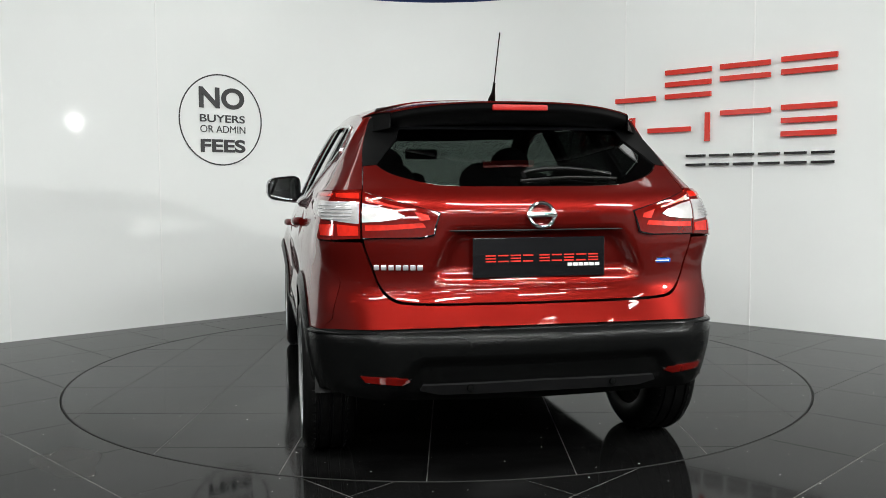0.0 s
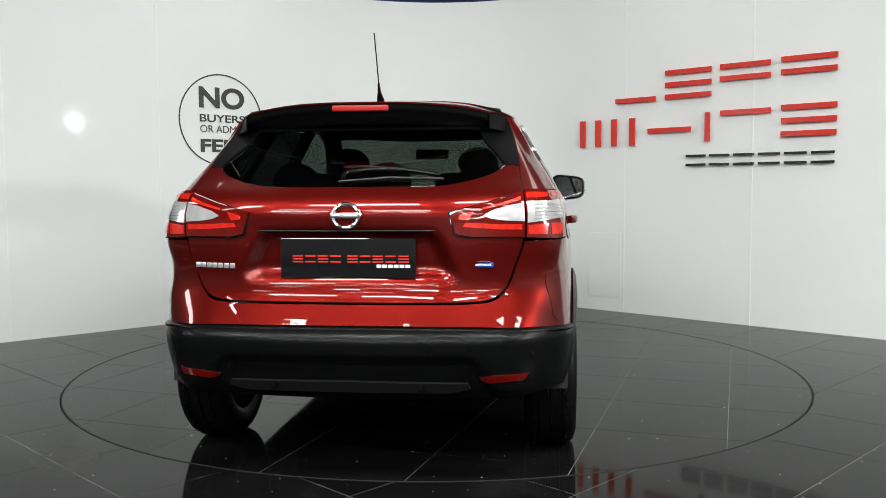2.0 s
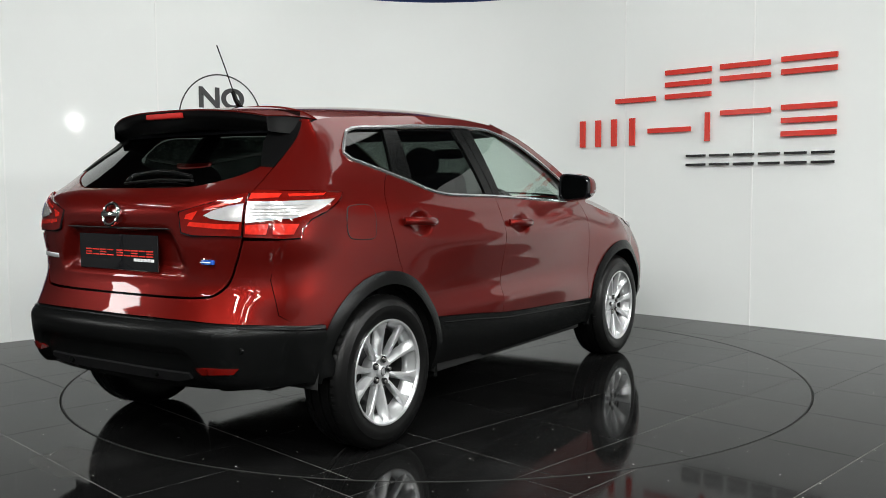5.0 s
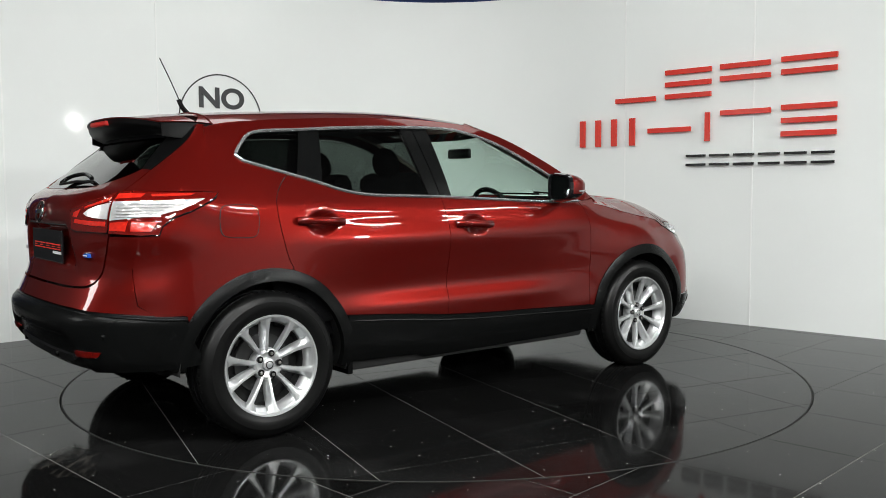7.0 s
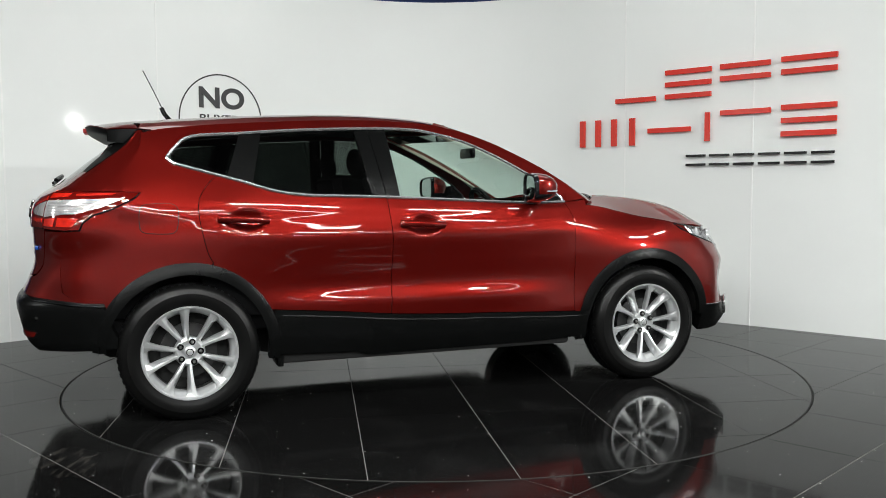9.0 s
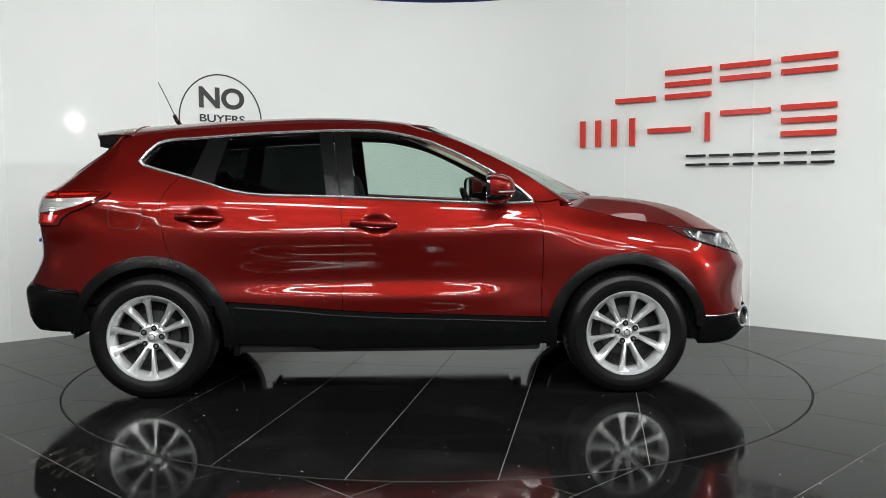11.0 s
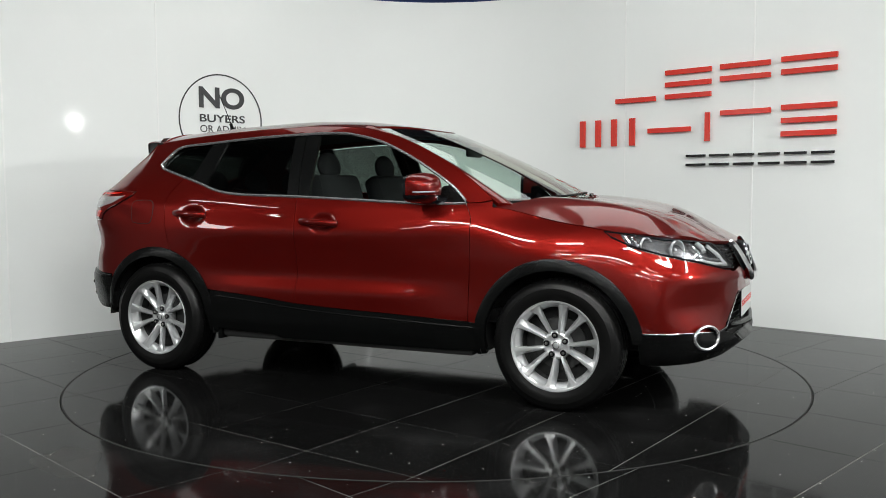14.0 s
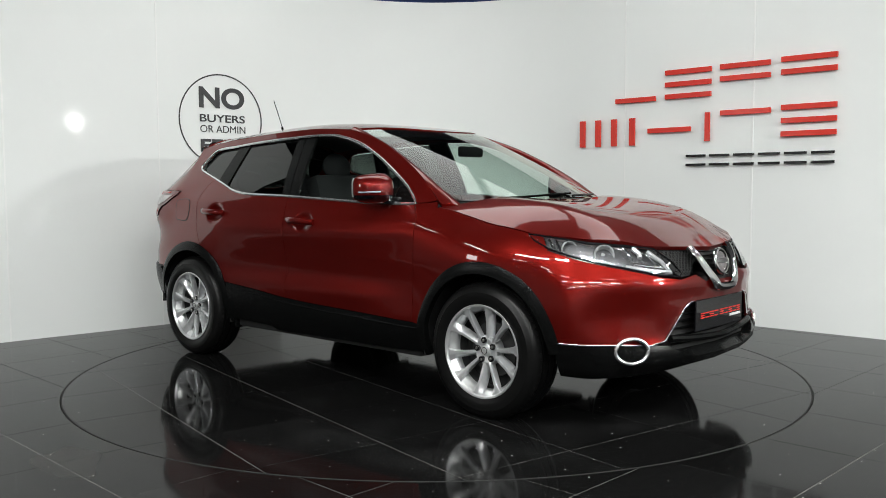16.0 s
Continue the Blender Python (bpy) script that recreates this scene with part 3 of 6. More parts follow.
def softbox():
    """A tapered black hood with a glowing front, on a thin tripod."""
    ob = new("softbox")
    ob.matrix_world = look(SOFTBOX_AT, SOFTBOX_TO)
    bm = bmesh.new()
    rings = [[bm.verts.new((sx * w, sy * h, z)) for sx, sy in ((-1, -1), (1, -1), (1, 1), (-1, 1))] for w, h, z in ((0.335, 0.435, 0.0), (0.335, 0.435, 0.05), (0.09, 0.11, 0.36), (0.09, 0.11, 0.50))]
    for a, b in zip(rings, rings[1:]):
        for k in range(4):
            bm.faces.new((a[k], a[(k + 1) % 4], b[(k + 1) % 4], b[k]))
    bm.faces.new(rings[-1])
    bmesh.ops.recalc_face_normals(bm, faces=bm.faces[:])
    part("hood", bm, VINYL, ob, "black fabric hood", smooth=False)
    part("diffuser", boxed(-0.325, -0.425, 0.012, 0.325, 0.425, 0.018), PANEL_GLOW, ob, "white diffuser cloth", smooth=False)
    down = ob.matrix_world.inverted()
    x, y, z = down.inverted() @ Vector((0, 0, 0.45))
    bm = bmesh.new()
    tube_mesh(bm, [down @ Vector((x, y, z)), down @ Vector((x, y, 0.0))], 0.016, 8)
    part("stand_pole", bm, VINYL, ob)
    for a in (0.4, 2.5, 4.6):
        bm = bmesh.new()
        tube_mesh(bm, [down @ Vector((x, y, 0.5)), down @ Vector((x + 0.5 * math.cos(a), y + 0.5 * math.sin(a), 0.012))], 0.011, 6)
        part("stand_leg", bm, VINYL, ob)
    return tagged(ob, "black softbox lamp with white front on a tripod", "softbox")


softbox()


# unseen panel, added to lift the upper walls
def light_panel(m):
    ob = new("light_panel")
    ob.matrix_basis = m
    part("housing", boxed(-0.90, -0.90, 0.0, 0.90, 0.90, 0.06, bevel=0.01), METAL_WHITE, ob)
    part("diffuser", boxed(-0.87, -0.87, -0.008, 0.87, 0.87, 0.0), PANEL_GLOW, ob, "glowing white diffuser", smooth=False)
    for x in (-0.6, 0.6):
        bm = bmesh.new()
        tube_mesh(bm, [(x, 0, 0.05), (x, 0, 0.40)], 0.005, 6)
        part("hanger", bm, METAL_WHITE, ob)
    return tagged(ob, "large flat white fill-light panel added under the ceiling", "ceiling light", "light panels over the turntable")


for bx, by, turn in FILL_PANELS:
    light_panel(pose(bx, by, CEILING - 0.40, 0, 0, turn))
first = batten()
for k, (bx, by, turn) in enumerate(BATTENS + FAR_BATTENS):
    m = pose(bx, by, CEILING - 0.37, 0, 0, turn)
    if k == 0:
        first.matrix_basis = m
    else:
        copy_thing(first, m)


# ---- the car ----
# x forwards, y to its left, z up; the origin lies on the floor midway between the axles
car = new("car")
tagged(car, "dark red metallic five-door crossover car on the turntable", "car")
HUB_Z, AXLE, WHEEL_R = 0.338, 1.323, 0.343


def spline(xs, ys):
    """Natural cubic spline; straight beyond the ends."""
    xs, ys = np.array(xs, float), np.array(ys, float)
    n = len(xs)
    h = np.diff(xs)
    a = np.zeros((n, n))
    r = np.zeros(n)
    a[0, 0] = a[-1, -1] = 1
    for i in range(1, n - 1):
        a[i, i - 1], a[i, i], a[i, i + 1] = h[i - 1], 2 * (h[i - 1] + h[i]), h[i]
        r[i] = 6 * ((ys[i + 1] - ys[i]) / h[i] - (ys[i] - ys[i - 1]) / h[i - 1])
    m = np.linalg.solve(a, r)
    xl, yl, hl, ml = xs.tolist(), ys.tolist(), h.tolist(), m.tolist()

    def f(x):
        i = 0
        x = min(max(x, xl[0]), xl[-1])
        while i < n - 2 and x > xl[i + 1]:
            i += 1
        d, e = xl[i + 1] - x, x - xl[i]
        return (ml[i] * d ** 3 + ml[i + 1] * e ** 3) / (6 * hl[i]) + (yl[i] / hl[i] - ml[i] * hl[i] / 6) * d + (yl[i + 1] / hl[i] - ml[i + 1] * hl[i] / 6) * e
    return f


def easy(xs, ys):
    """A line through the points without overshoot (monotone cubic)."""
    xs, ys = [float(x) for x in xs], [float(y) for y in ys]
    n = len(xs)
    h = [xs[i + 1] - xs[i] for i in range(n - 1)]
    s = [(ys[i + 1] - ys[i]) / h[i] for i in range(n - 1)]
    d = [s[0]] + [0.0 if s[i - 1] * s[i] <= 0 else 3 * (h[i - 1] + h[i]) / ((2 * h[i] + h[i - 1]) / s[i - 1] + (h[i] + 2 * h[i - 1]) / s[i]) for i in range(1, n - 1)] + [s[-1]]

    def f(x):
        x = min(max(x, xs[0]), xs[-1])
        i = 0
        while i < n - 2 and x > xs[i + 1]:
            i += 1
        t = (x - xs[i]) / h[i]
        return ys[i] * (1 + 2 * t) * (1 - t) ** 2 + d[i] * h[i] * t * (1 - t) ** 2 + ys[i + 1] * t * t * (3 - 2 * t) + d[i + 1] * h[i] * t * t * (t - 1)
    return f


# the skin below and beside the roof runs round the car: a goes from the tail's middle
# (a = -2.75 + y) along the side (a = x) to the nose's middle (a = 2.75 - y); z is the height
COLS = {}
# tail: x at given y
ZT = (0.22, 0.33, 0.42, 0.58, 0.64, 0.70, 0.80, 0.95, 1.05, 1.12, 1.20, 1.30, 1.40, 1.50, 1.57)
XT = (-1.96, -2.06, -2.135, -2.16, -2.136, -2.108, -2.076, -2.079, -2.070, -2.045, -1.940, -1.815, -1.69, -1.62, -1.58)
YT = (1, 1, 1, 1, 1, 1, 1, 1, 1, 0.99, 0.97, 0.93, 0.88, 0.83, 0.80)
for a, y, back in ((-2.75, 0.0, 0.0), (-2.5, 0.25, 0.008), (-2.25, 0.5, 0.04), (-2.1, 0.65, 0.095)):
    COLS[a] = [(z, x + back, y * k) for z, x, k in zip(ZT, XT, YT)]
COLS[-1.93] = [(0.22, -1.80, 0.68), (0.33, -1.855, 0.735), (0.42, -1.89, 0.77), (0.58, -1.905, 0.792), (0.64, -1.90, 0.787), (0.70, -1.90, 0.785), (0.80, -1.895, 0.768),
               (0.95, -1.905, 0.765), (1.05, -1.89, 0.755), (1.12, -1.86, 0.738), (1.20, -1.765, 0.703), (1.30, -1.665, 0.648), (1.40, -1.575, 0.595), (1.50, -1.515, 0.55), (1.57, -1.475, 0.515)]
COLS[-1.72] = [(0.22, -1.69, 0.77), (0.33, -1.70, 0.82), (0.42, -1.71, 0.84), (0.58, -1.72, 0.856), (0.70, -1.72, 0.848), (0.80, -1.72, 0.838),
               (0.95, -1.715, 0.826), (1.05, -1.70, 0.812), (1.12, -1.67, 0.79), (1.20, -1.64, 0.738), (1.30, -1.585, 0.677), (1.40, -1.53, 0.622), (1.50, -1.505, 0.562), (1.57, -1.47, 0.518)]
ZS = (0.20, 0.30, 0.40, 0.46, 0.55, 0.65, 0.78, 0.90, 0.97, 1.03, 1.09, 1.20, 1.30, 1.40, 1.50, 1.57)
SIDE = {-1.5: (0.78, 0.83, 0.862, 0.872, 0.880, 0.880, 0.866, 0.856, 0.846, 0.832, 0.805, 0.748, 0.688, 0.630, 0.562, 0.505),
        -1.2: (0.78, 0.83, 0.862, 0.872, 0.878, 0.880, 0.876, 0.872, 0.862, 0.842, 0.812, 0.754, 0.700, 0.645, 0.580, 0.520),
        -0.8: (0.78, 0.83, 0.862, 0.868, 0.868, 0.853, 0.870, 0.885, 0.869, 0.843, 0.810, 0.760, 0.708, 0.652, 0.590, 0.530),
        -0.4: (0.78, 0.83, 0.862, 0.866, 0.872, 0.847, 0.866, 0.886, 0.870, 0.842, 0.806, 0.760, 0.710, 0.656, 0.596, 0.535),
        0.0: (0.78, 0.83, 0.862, 0.864, 0.874, 0.846, 0.864, 0.884, 0.868, 0.840, 0.802, 0.756, 0.708, 0.655, 0.596, 0.535),
        0.4: (0.78, 0.83, 0.862, 0.864, 0.874, 0.848, 0.864, 0.879, 0.862, 0.832, 0.792, 0.744, 0.695, 0.640, 0.580, 0.520),
        0.8: (0.78, 0.83, 0.862, 0.872, 0.866, 0.862, 0.868, 0.868, 0.852, 0.818, 0.772, 0.720, 0.668, 0.610, 0.550, 0.500),
        1.1: (0.78, 0.83, 0.862, 0.876, 0.884, 0.888, 0.890, 0.866, 0.828, 0.782, 0.740, 0.690, 0.640, 0.590, 0.530, 0.480),
        1.4: (0.78, 0.83, 0.866, 0.882, 0.894, 0.898, 0.894, 0.854, 0.802, 0.750, 0.70, 0.65, 0.60, 0.55, 0.50, 0.45)}
for x, ws in SIDE.items():
    COLS[x] = [(z, x, w) for z, w in zip(ZS, ws)]
COLS[1.7] = [(0.20, 1.69, 0.74), (0.30, 1.70, 0.80), (0.46, 1.70, 0.845), (0.58, 1.695, 0.855), (0.70, 1.685, 0.848), (0.80, 1.67, 0.830), (0.88, 1.645, 0.80), (0.96, 1.60, 0.752), (1.05, 1.56, 0.69)]
COLS[1.93] = [(0.20, 1.84, 0.66), (0.30, 1.885, 0.735), (0.46, 1.895, 0.782), (0.58, 1.890, 0.786), (0.70, 1.876, 0.776), (0.80, 1.835, 0.752), (0.88, 1.785, 0.728), (0.96, 1.71, 0.69), (1.05, 1.64, 0.64)]
ZN = (0.20, 0.28, 0.36, 0.46, 0.58, 0.68, 0.76, 0.84, 0.90, 0.97, 1.05)
for a, y, xs in ((2.1, 0.65, (1.90, 1.985, 2.042, 2.02, 2.02, 2.012, 1.982, 1.93, 1.865, 1.78, 1.68)),
                 (2.25, 0.50, (1.97, 2.06, 2.128, 2.10, 2.103, 2.10, 2.073, 2.02, 1.965, 1.86, 1.72)),
                 (2.5, 0.25, (2.00, 2.10, 2.178, 2.150, 2.165, 2.165, 2.14, 2.10, 2.045, 1.92, 1.75)),
                 (2.75, 0.0, (2.02, 2.12, 2.200, 2.170, 2.190, 2.190, 2.165, 2.125, 2.07, 1.94, 1.76))):
    COLS[a] = [(z, x, y) for z, x in zip(ZN, xs)]
A_KEYS = sorted(COLS)
COL_X = [easy([p[0] for p in COLS[a]], [p[1] for p in COLS[a]]) for a in A_KEYS]
COL_Y = [easy([p[0] for p in COLS[a]], [p[2] for p in COLS[a]]) for a in A_KEYS]
LEVELS = {}


def level(z):
    """The outline in plan at a height (kept, rounded to half a millimetre)."""
    k = round(z * 2000)
    if k not in LEVELS:
        z = k / 2000
        xs, ys = [f(z) for f in COL_X], [f(z) for f in COL_Y]
        LEVELS[k] = (spline(A_KEYS, xs), spline(A_KEYS, ys))
    return LEVELS[k]


def ease(t):
    t = min(1.0, max(0.0, t))
    return t * t * (3 - 2 * t)


def skin(a, z):
    """x and half width; the lower body is slimmer than the waist, with a pressed crease along the doors."""
    fx, fy = level(z)
    full = max(ease((z - 0.98) / 0.12), ease((-1.55 - a) / 0.3) * ease((z - 0.84) / 0.12), ease((a - 1.55) / 0.3))
    y = fy(a) * (0.993 + 0.028 * full)
    crease = ease((a + 1.62) / 0.3) * ease((1.05 - a) / 0.5)
    if crease:
        zc = 0.985 - 0.012 * a
        y += 0.0022 * crease * math.exp(-abs(z - zc) / 0.025)
    return fx(a), max(0.0, y)


def side(sgn):
    """The skin on one side as a surface of (a, z): sgn -1 is the car's right."""
    def f(a, z):
        x, y = skin(a, z)
        return Vector((x, y * sgn, z))
    return f


def tail(y, z):
    """The skin at the tail by signed y (metres from the middle along it)."""
    x, w = skin(-2.75 + abs(y), z)
    return Vector((x, math.copysign(w, y), z))


def nose(y, z):
    x, w = skin(2.75 - abs(y), z)
    return Vector((x, math.copysign(w, y), z))


def mirror(poly):
    return [(-x, y) for x, y in poly]


def both(half):
    """A whole outline from its half with y >= 0, listed from the middle round to the middle."""
    return half + [(-x, y) for x, y in half[::-1] if abs(x) > 1e-6]


def arc(cx, cz, r, a0, a1, n=24):
    return [(cx + r * math.cos(math.radians(a0 + (a1 - a0) * k / n)), cz + r * math.sin(math.radians(a0 + (a1 - a0) * k / n))) for k in range(n + 1)]


# side windows: the outer line of the bright trim
DLO_TOP = smooth_line([(-1.385, 1.318), (-1.34, 1.372), (-1.265, 1.432), (-1.07, 1.450), (-0.75, 1.473), (-0.39, 1.488), (-0.096, 1.489), (0.061, 1.466), (0.219, 1.424), (0.378, 1.356), (0.536, 1.272), (0.695, 1.175), (0.79, 1.095)], 4)
DLO_LOW = smooth_line([(0.80, 1.076), (0.536, 1.075), (0.058, 1.097), (-0.294, 1.113), (-0.581, 1.121), (-0.741, 1.128), (-0.885, 1.150), (-1.028, 1.193), (-1.219, 1.248), (-1.36, 1.292)], 4)
DLO = DLO_TOP + DLO_LOW
top_z = easy([p[0] for p in DLO_TOP], [p[1] for p in DLO_TOP])
low_z = easy([p[0] for p in DLO_LOW[::-1]], [p[1] for p in DLO_LOW[::-1]])
# the roof's outer edge
RAIL = ((-1.60, 1.435), (-1.45, 1.463), (-1.283, 1.487), (-0.95, 1.513), (-0.62, 1.531), (-0.30, 1.538), (-0.10, 1.530), (0.06, 1.517), (0.213, 1.484), (0.378, 1.430), (0.544, 1.355), (0.709, 1.268), (0.84, 1.182), (0.95, 1.094))
rail_z = easy([p[0] for p in RAIL], [p[1] for p in RAIL])
CLAD = ((-1.95, 0.612), (-1.70, 0.606), (-0.88, 0.536), (-0.563, 0.512), (-0.25, 0.482), (0.062, 0.466), (0.374, 0.456), (0.81, 0.441), (1.75, 0.430), (1.95, 0.430))
clad_z = easy([p[0] for p in CLAD], [p[1] for p in CLAD])
ARCH_R, ARCH_IN = 0.457, 0.397


def line(f, x0, x1, n=12):
    return [(x0 + (x1 - x0) * k / n, f(x0 + (x1 - x0) * k / n)) for k in range(n + 1)]


def car_side(sgn):
    s = side(sgn)
    flip = sgn > 0
    word = dict(flip=flip)
    cut_r = ARCH_R - 0.03
    # shut lines of the doors
    rear_cut = smooth_line([(-1.155, 1.232), (-1.197, 1.20), (-1.245, 1.13), (-1.262, 1.06), (-1.250, 0.95), (-1.225, 0.84), (-1.20, 0.79)], 4)
    b_low = [(-0.279, 1.107), (-0.266, 0.95), (-0.262, 0.80), (-0.268, 0.60), (-0.272, clad_z(-0.272))]
    front_cut = smooth_line([(0.802, 1.066), (0.832, 1.02), (0.845, 0.95), (0.845, 0.75), (0.838, 0.60), (0.836, clad_z(0.836))], 4)
    # rear door below its window, with the wheel arch cut out of its corner
    meet = [(x, z) for x, z in arc(-AXLE, HUB_Z, cut_r, 74, 24, 16)]
    low = line(low_z, -1.155, -0.279, 14)
    door_r = low + b_low[1:] + line(clad_z, -0.272, -0.93, 8)[1:] + meet[::-1] + [(-1.20, 0.79)] + rear_cut[::-1][1:-1]
    def pressed(a, z):
        """The door skin with a hollow behind each handle."""
        p = s(a, z)
        for x0, z0 in ((-1.045, 1.005), (-0.093, 0.965)):
            d = ((a - x0 - 0.015) / 0.085) ** 2 + ((z - z0 + 0.008) / 0.055) ** 2
            if d < 1:
                p.y -= sgn * 0.024 * (1 - d) ** 0.7
        return p
    rear_door = sheet("rear_door", door_r, pressed, PAINT, car, step=0.014, **word)
    low = line(low_z, -0.279, 0.80, 14)
    door_f = low + front_cut + line(clad_z, 0.836, -0.272, 12)[1:] + b_low[::-1][1:-1]
    front_door = sheet("front_door", door_f, pressed, PAINT, car, step=0.014, **word)
    # wing
    hood_edge = smooth_line([(0.955, 1.056), (1.05, 1.042), (1.18, 1.010), (1.32, 0.978), (1.48, 0.957), (1.62, 0.938), (1.72, 0.928)], 4)
    wing = front_cut[::-1] + [(0.80, 1.077), (0.88, 1.079), (0.95, 1.088)] + hood_edge + [(1.76, 0.80), (1.735, 0.74), (1.70, 0.69)] + arc(AXLE, HUB_Z, cut_r, 42, 168, 24)
    sheet("front_wing", wing, s, PAINT, car, **word)
    # quarter panel with the pillar behind the windows and the strip over the doors
    quarter = ([(-1.155, 1.232)] + rear_cut[1:] + arc(-AXLE, HUB_Z, cut_r, 74, 150, 20)[1:] + line(clad_z, -1.72, -1.86, 4)
               + [(-1.935, 0.66), (-1.96, 0.80), (-1.92, 0.959), (-1.822, 0.960), (-1.812, 0.996), (-1.772, 1.032), (-1.698, 1.058), (-1.568, 1.118), (-1.545, 1.146), (-1.75, 1.150), (-2.02, 1.153), (-2.092, 1.154), (-2.092, 1.20)]
               + [(-2.083, 1.25), (-2.052, 1.34), (-2.018, 1.45), (-1.93, 1.466), (-1.72, 1.462)] + line(rail_z, -1.52, 0.95, 40) + [(0.88, 1.08), (0.81, 1.078)] + DLO_TOP[::-1] + [p for p in DLO_LOW[::-1] if p[0] < -1.155])
    sheet("quarter_panel", quarter, s, PAINT, car, step=0.03, **word)
    # plastic cladding
    sill = line(clad_z, -0.90, 0.90, 20) + [(0.90, 0.285), (0.66, 0.272), (-0.40, 0.262), (-0.46, 0.285), (-0.90, 0.300)]
    sheet("sill_cladding", sill, s, PLASTIC, car, "black plastic sill cladding", lift=0.006, thick=0.05, **word)
    bm = bmesh.new()
    tube_mesh(bm, [s(x, clad_z(x) - 0.030) + Vector((0, sgn * 0.004, 0)) for x in np.linspace(-0.86, 0.86, 24).tolist()], 0.006, 8)
    part("sill_ridge", bm, PLASTIC, car)
    for cx, a0, a1 in ((-AXLE, -8, 177), (AXLE, 5, 190)):
        def polar(u, r, cx=cx):
            x, z = cx + r * math.cos(u), HUB_Z + r * math.sin(u)
            # the bumper's corner turns in: keep the ring on the skin by x
            a = x
            for _ in range(6):
                a += (x - skin(a, z)[0])
                a = min(max(a, -1.95), 1.95)
            px, w = skin(a, z)
            push = 0.006 + 0.010 * min(1, max(0, (ARCH_R - r) / 0.03))
            return Vector((px, (w + push) * sgn, z))
        ends = [(math.radians(a0), ARCH_IN), (math.radians(a1), ARCH_IN), (math.radians(a1), ARCH_R), (math.radians(a0), ARCH_R)]
        sheet("wheel_arch_trim", ends, polar, PLASTIC, car, "black plastic wheel arch trim", gap=0, step=0.05, thick=0.035, flip=not flip)
        bm = bmesh.new()
        wb = [[bm.verts.new((cx + r * math.cos(math.radians(a)), sgn * y, HUB_Z + r * math.sin(math.radians(a)))) for a in range(-10 if cx < 0 else 5, 181 if cx < 0 else 191, 5)] for r, y in ((ARCH_IN + 0.03, 0.84), (ARCH_IN + 0.04, 0.55), (0.05, 0.55))]
        for p, q in zip(wb, wb[1:]):
            for k in range(len(p) - 1):
                bm.faces.new((p[k], p[k + 1], q[k + 1], q[k]))
        part("wheel_arch_liner", bm, INNER, car)
    # panes and their frames
    def pane(name, poly, material):
        ob = sheet(name, poly, s, material, car, gap=0, thick=0.0, step=0.06, lift=-0.012, **word)
        ob.visible_shadow = False
        return ob
    pane("front_side_window", [(x, low_z(x) + 0.006) for x in np.linspace(-0.215, 0.78, 14).tolist()] + [(x, top_z(x) - 0.006) for x in np.linspace(0.77, -0.235, 22).tolist()], GLASS_CLEAR)
    pane("rear_side_window", [(x, low_z(x) + 0.006) for x in np.linspace(-1.0, -0.35, 14).tolist()] + [(x, top_z(x) - 0.006) for x in np.linspace(-0.40, -0.93, 12).tolist()], GLASS_DARK)
    pane("quarter_window", [(x, low_z(x) + 0.006) for x in np.linspace(-1.36, -1.10, 8).tolist()] + [(x, top_z(x) - 0.006) for x in np.linspace(-1.03, -1.36, 14).tolist()], GLASS_DARK)
    def post(name, poly, material=GLOSS, label=""):
        sheet(name, poly, s, material, car, label, gap=0.001, thick=0.02, step=0.05, lift=-0.004, **word)
    SATIN = PLASTIC
    post("pillar_trim", [(-0.275, low_z(-0.275)), (-0.20, low_z(-0.2)), (-0.232, top_z(-0.232)), (-0.332, top_z(-0.332))], SATIN, "satin black door pillar trim")
    post("pillar_trim", [(-0.355, low_z(-0.355)), (-0.279, low_z(-0.279)), (-0.336, top_z(-0.336)), (-0.412, top_z(-0.412))], SATIN, "satin black door pillar trim")
    post("pillar_trim", [(-1.12, low_z(-1.12)), (-0.99, low_z(-0.99)), (-0.925, top_z(-0.925)), (-1.045, top_z(-1.045))], SATIN, "satin black door pillar trim")
    post("mirror_mount", [(0.62, low_z(0.62)), (0.80, low_z(0.80)), (0.69, top_z(0.69)), (0.64, 1.17)], SATIN, "black mirror mount in the window corner")
    # bright line round the windows
    bm = bmesh.new()
    tube_mesh(bm, [s(*p) + Vector((0, sgn * 0.003, 0)) for p in DLO], 0.0085, 6, True)
    part("window_trim", bm, SATIN_CHROME, car, "bright chrome window surround")
    # door handles
    for x0, z0, door in ((-1.045, 1.005, rear_door), (-0.093, 0.965, front_door)):
        y0 = skin(x0, z0)[1]
        bm = bmesh.new()
        tube_mesh(bm, smooth_line([(x0 - 0.125, sgn * (y0 + 0.008), z0 + 0.004), (x0 - 0.06, sgn * (y0 + 0.034), z0 + 0.004), (x0 + 0.05, sgn * (y0 + 0.036), z0 - 0.002), (x0 + 0.125, sgn * (y0 + 0.010), z0 - 0.006)], 6), 0.019, 10, flat=0.75)
        part("handle", bm, PAINT, door, "red door handle")
    # fuel flap
    if sgn < 0:
        flap = smooth_line([(-1.505, 1.085), (-1.405, 1.088), (-1.366, 1.074), (-1.357, 1.04), (-1.363, 0.985), (-1.377, 0.950), (-1.41, 0.940), (-1.505, 0.944), (-1.538, 0.957), (-1.547, 0.99), (-1.548, 1.04), (-1.538, 1.074)], 3, True)
        sheet("fuel_flap", flap, s, PAINT, car, gap=0.001, thick=0.006, lift=0.0025, **word)
        bm = bmesh.new()
        tube_mesh(bm, [s(*p) for p in flap], 0.0034, 5, True)
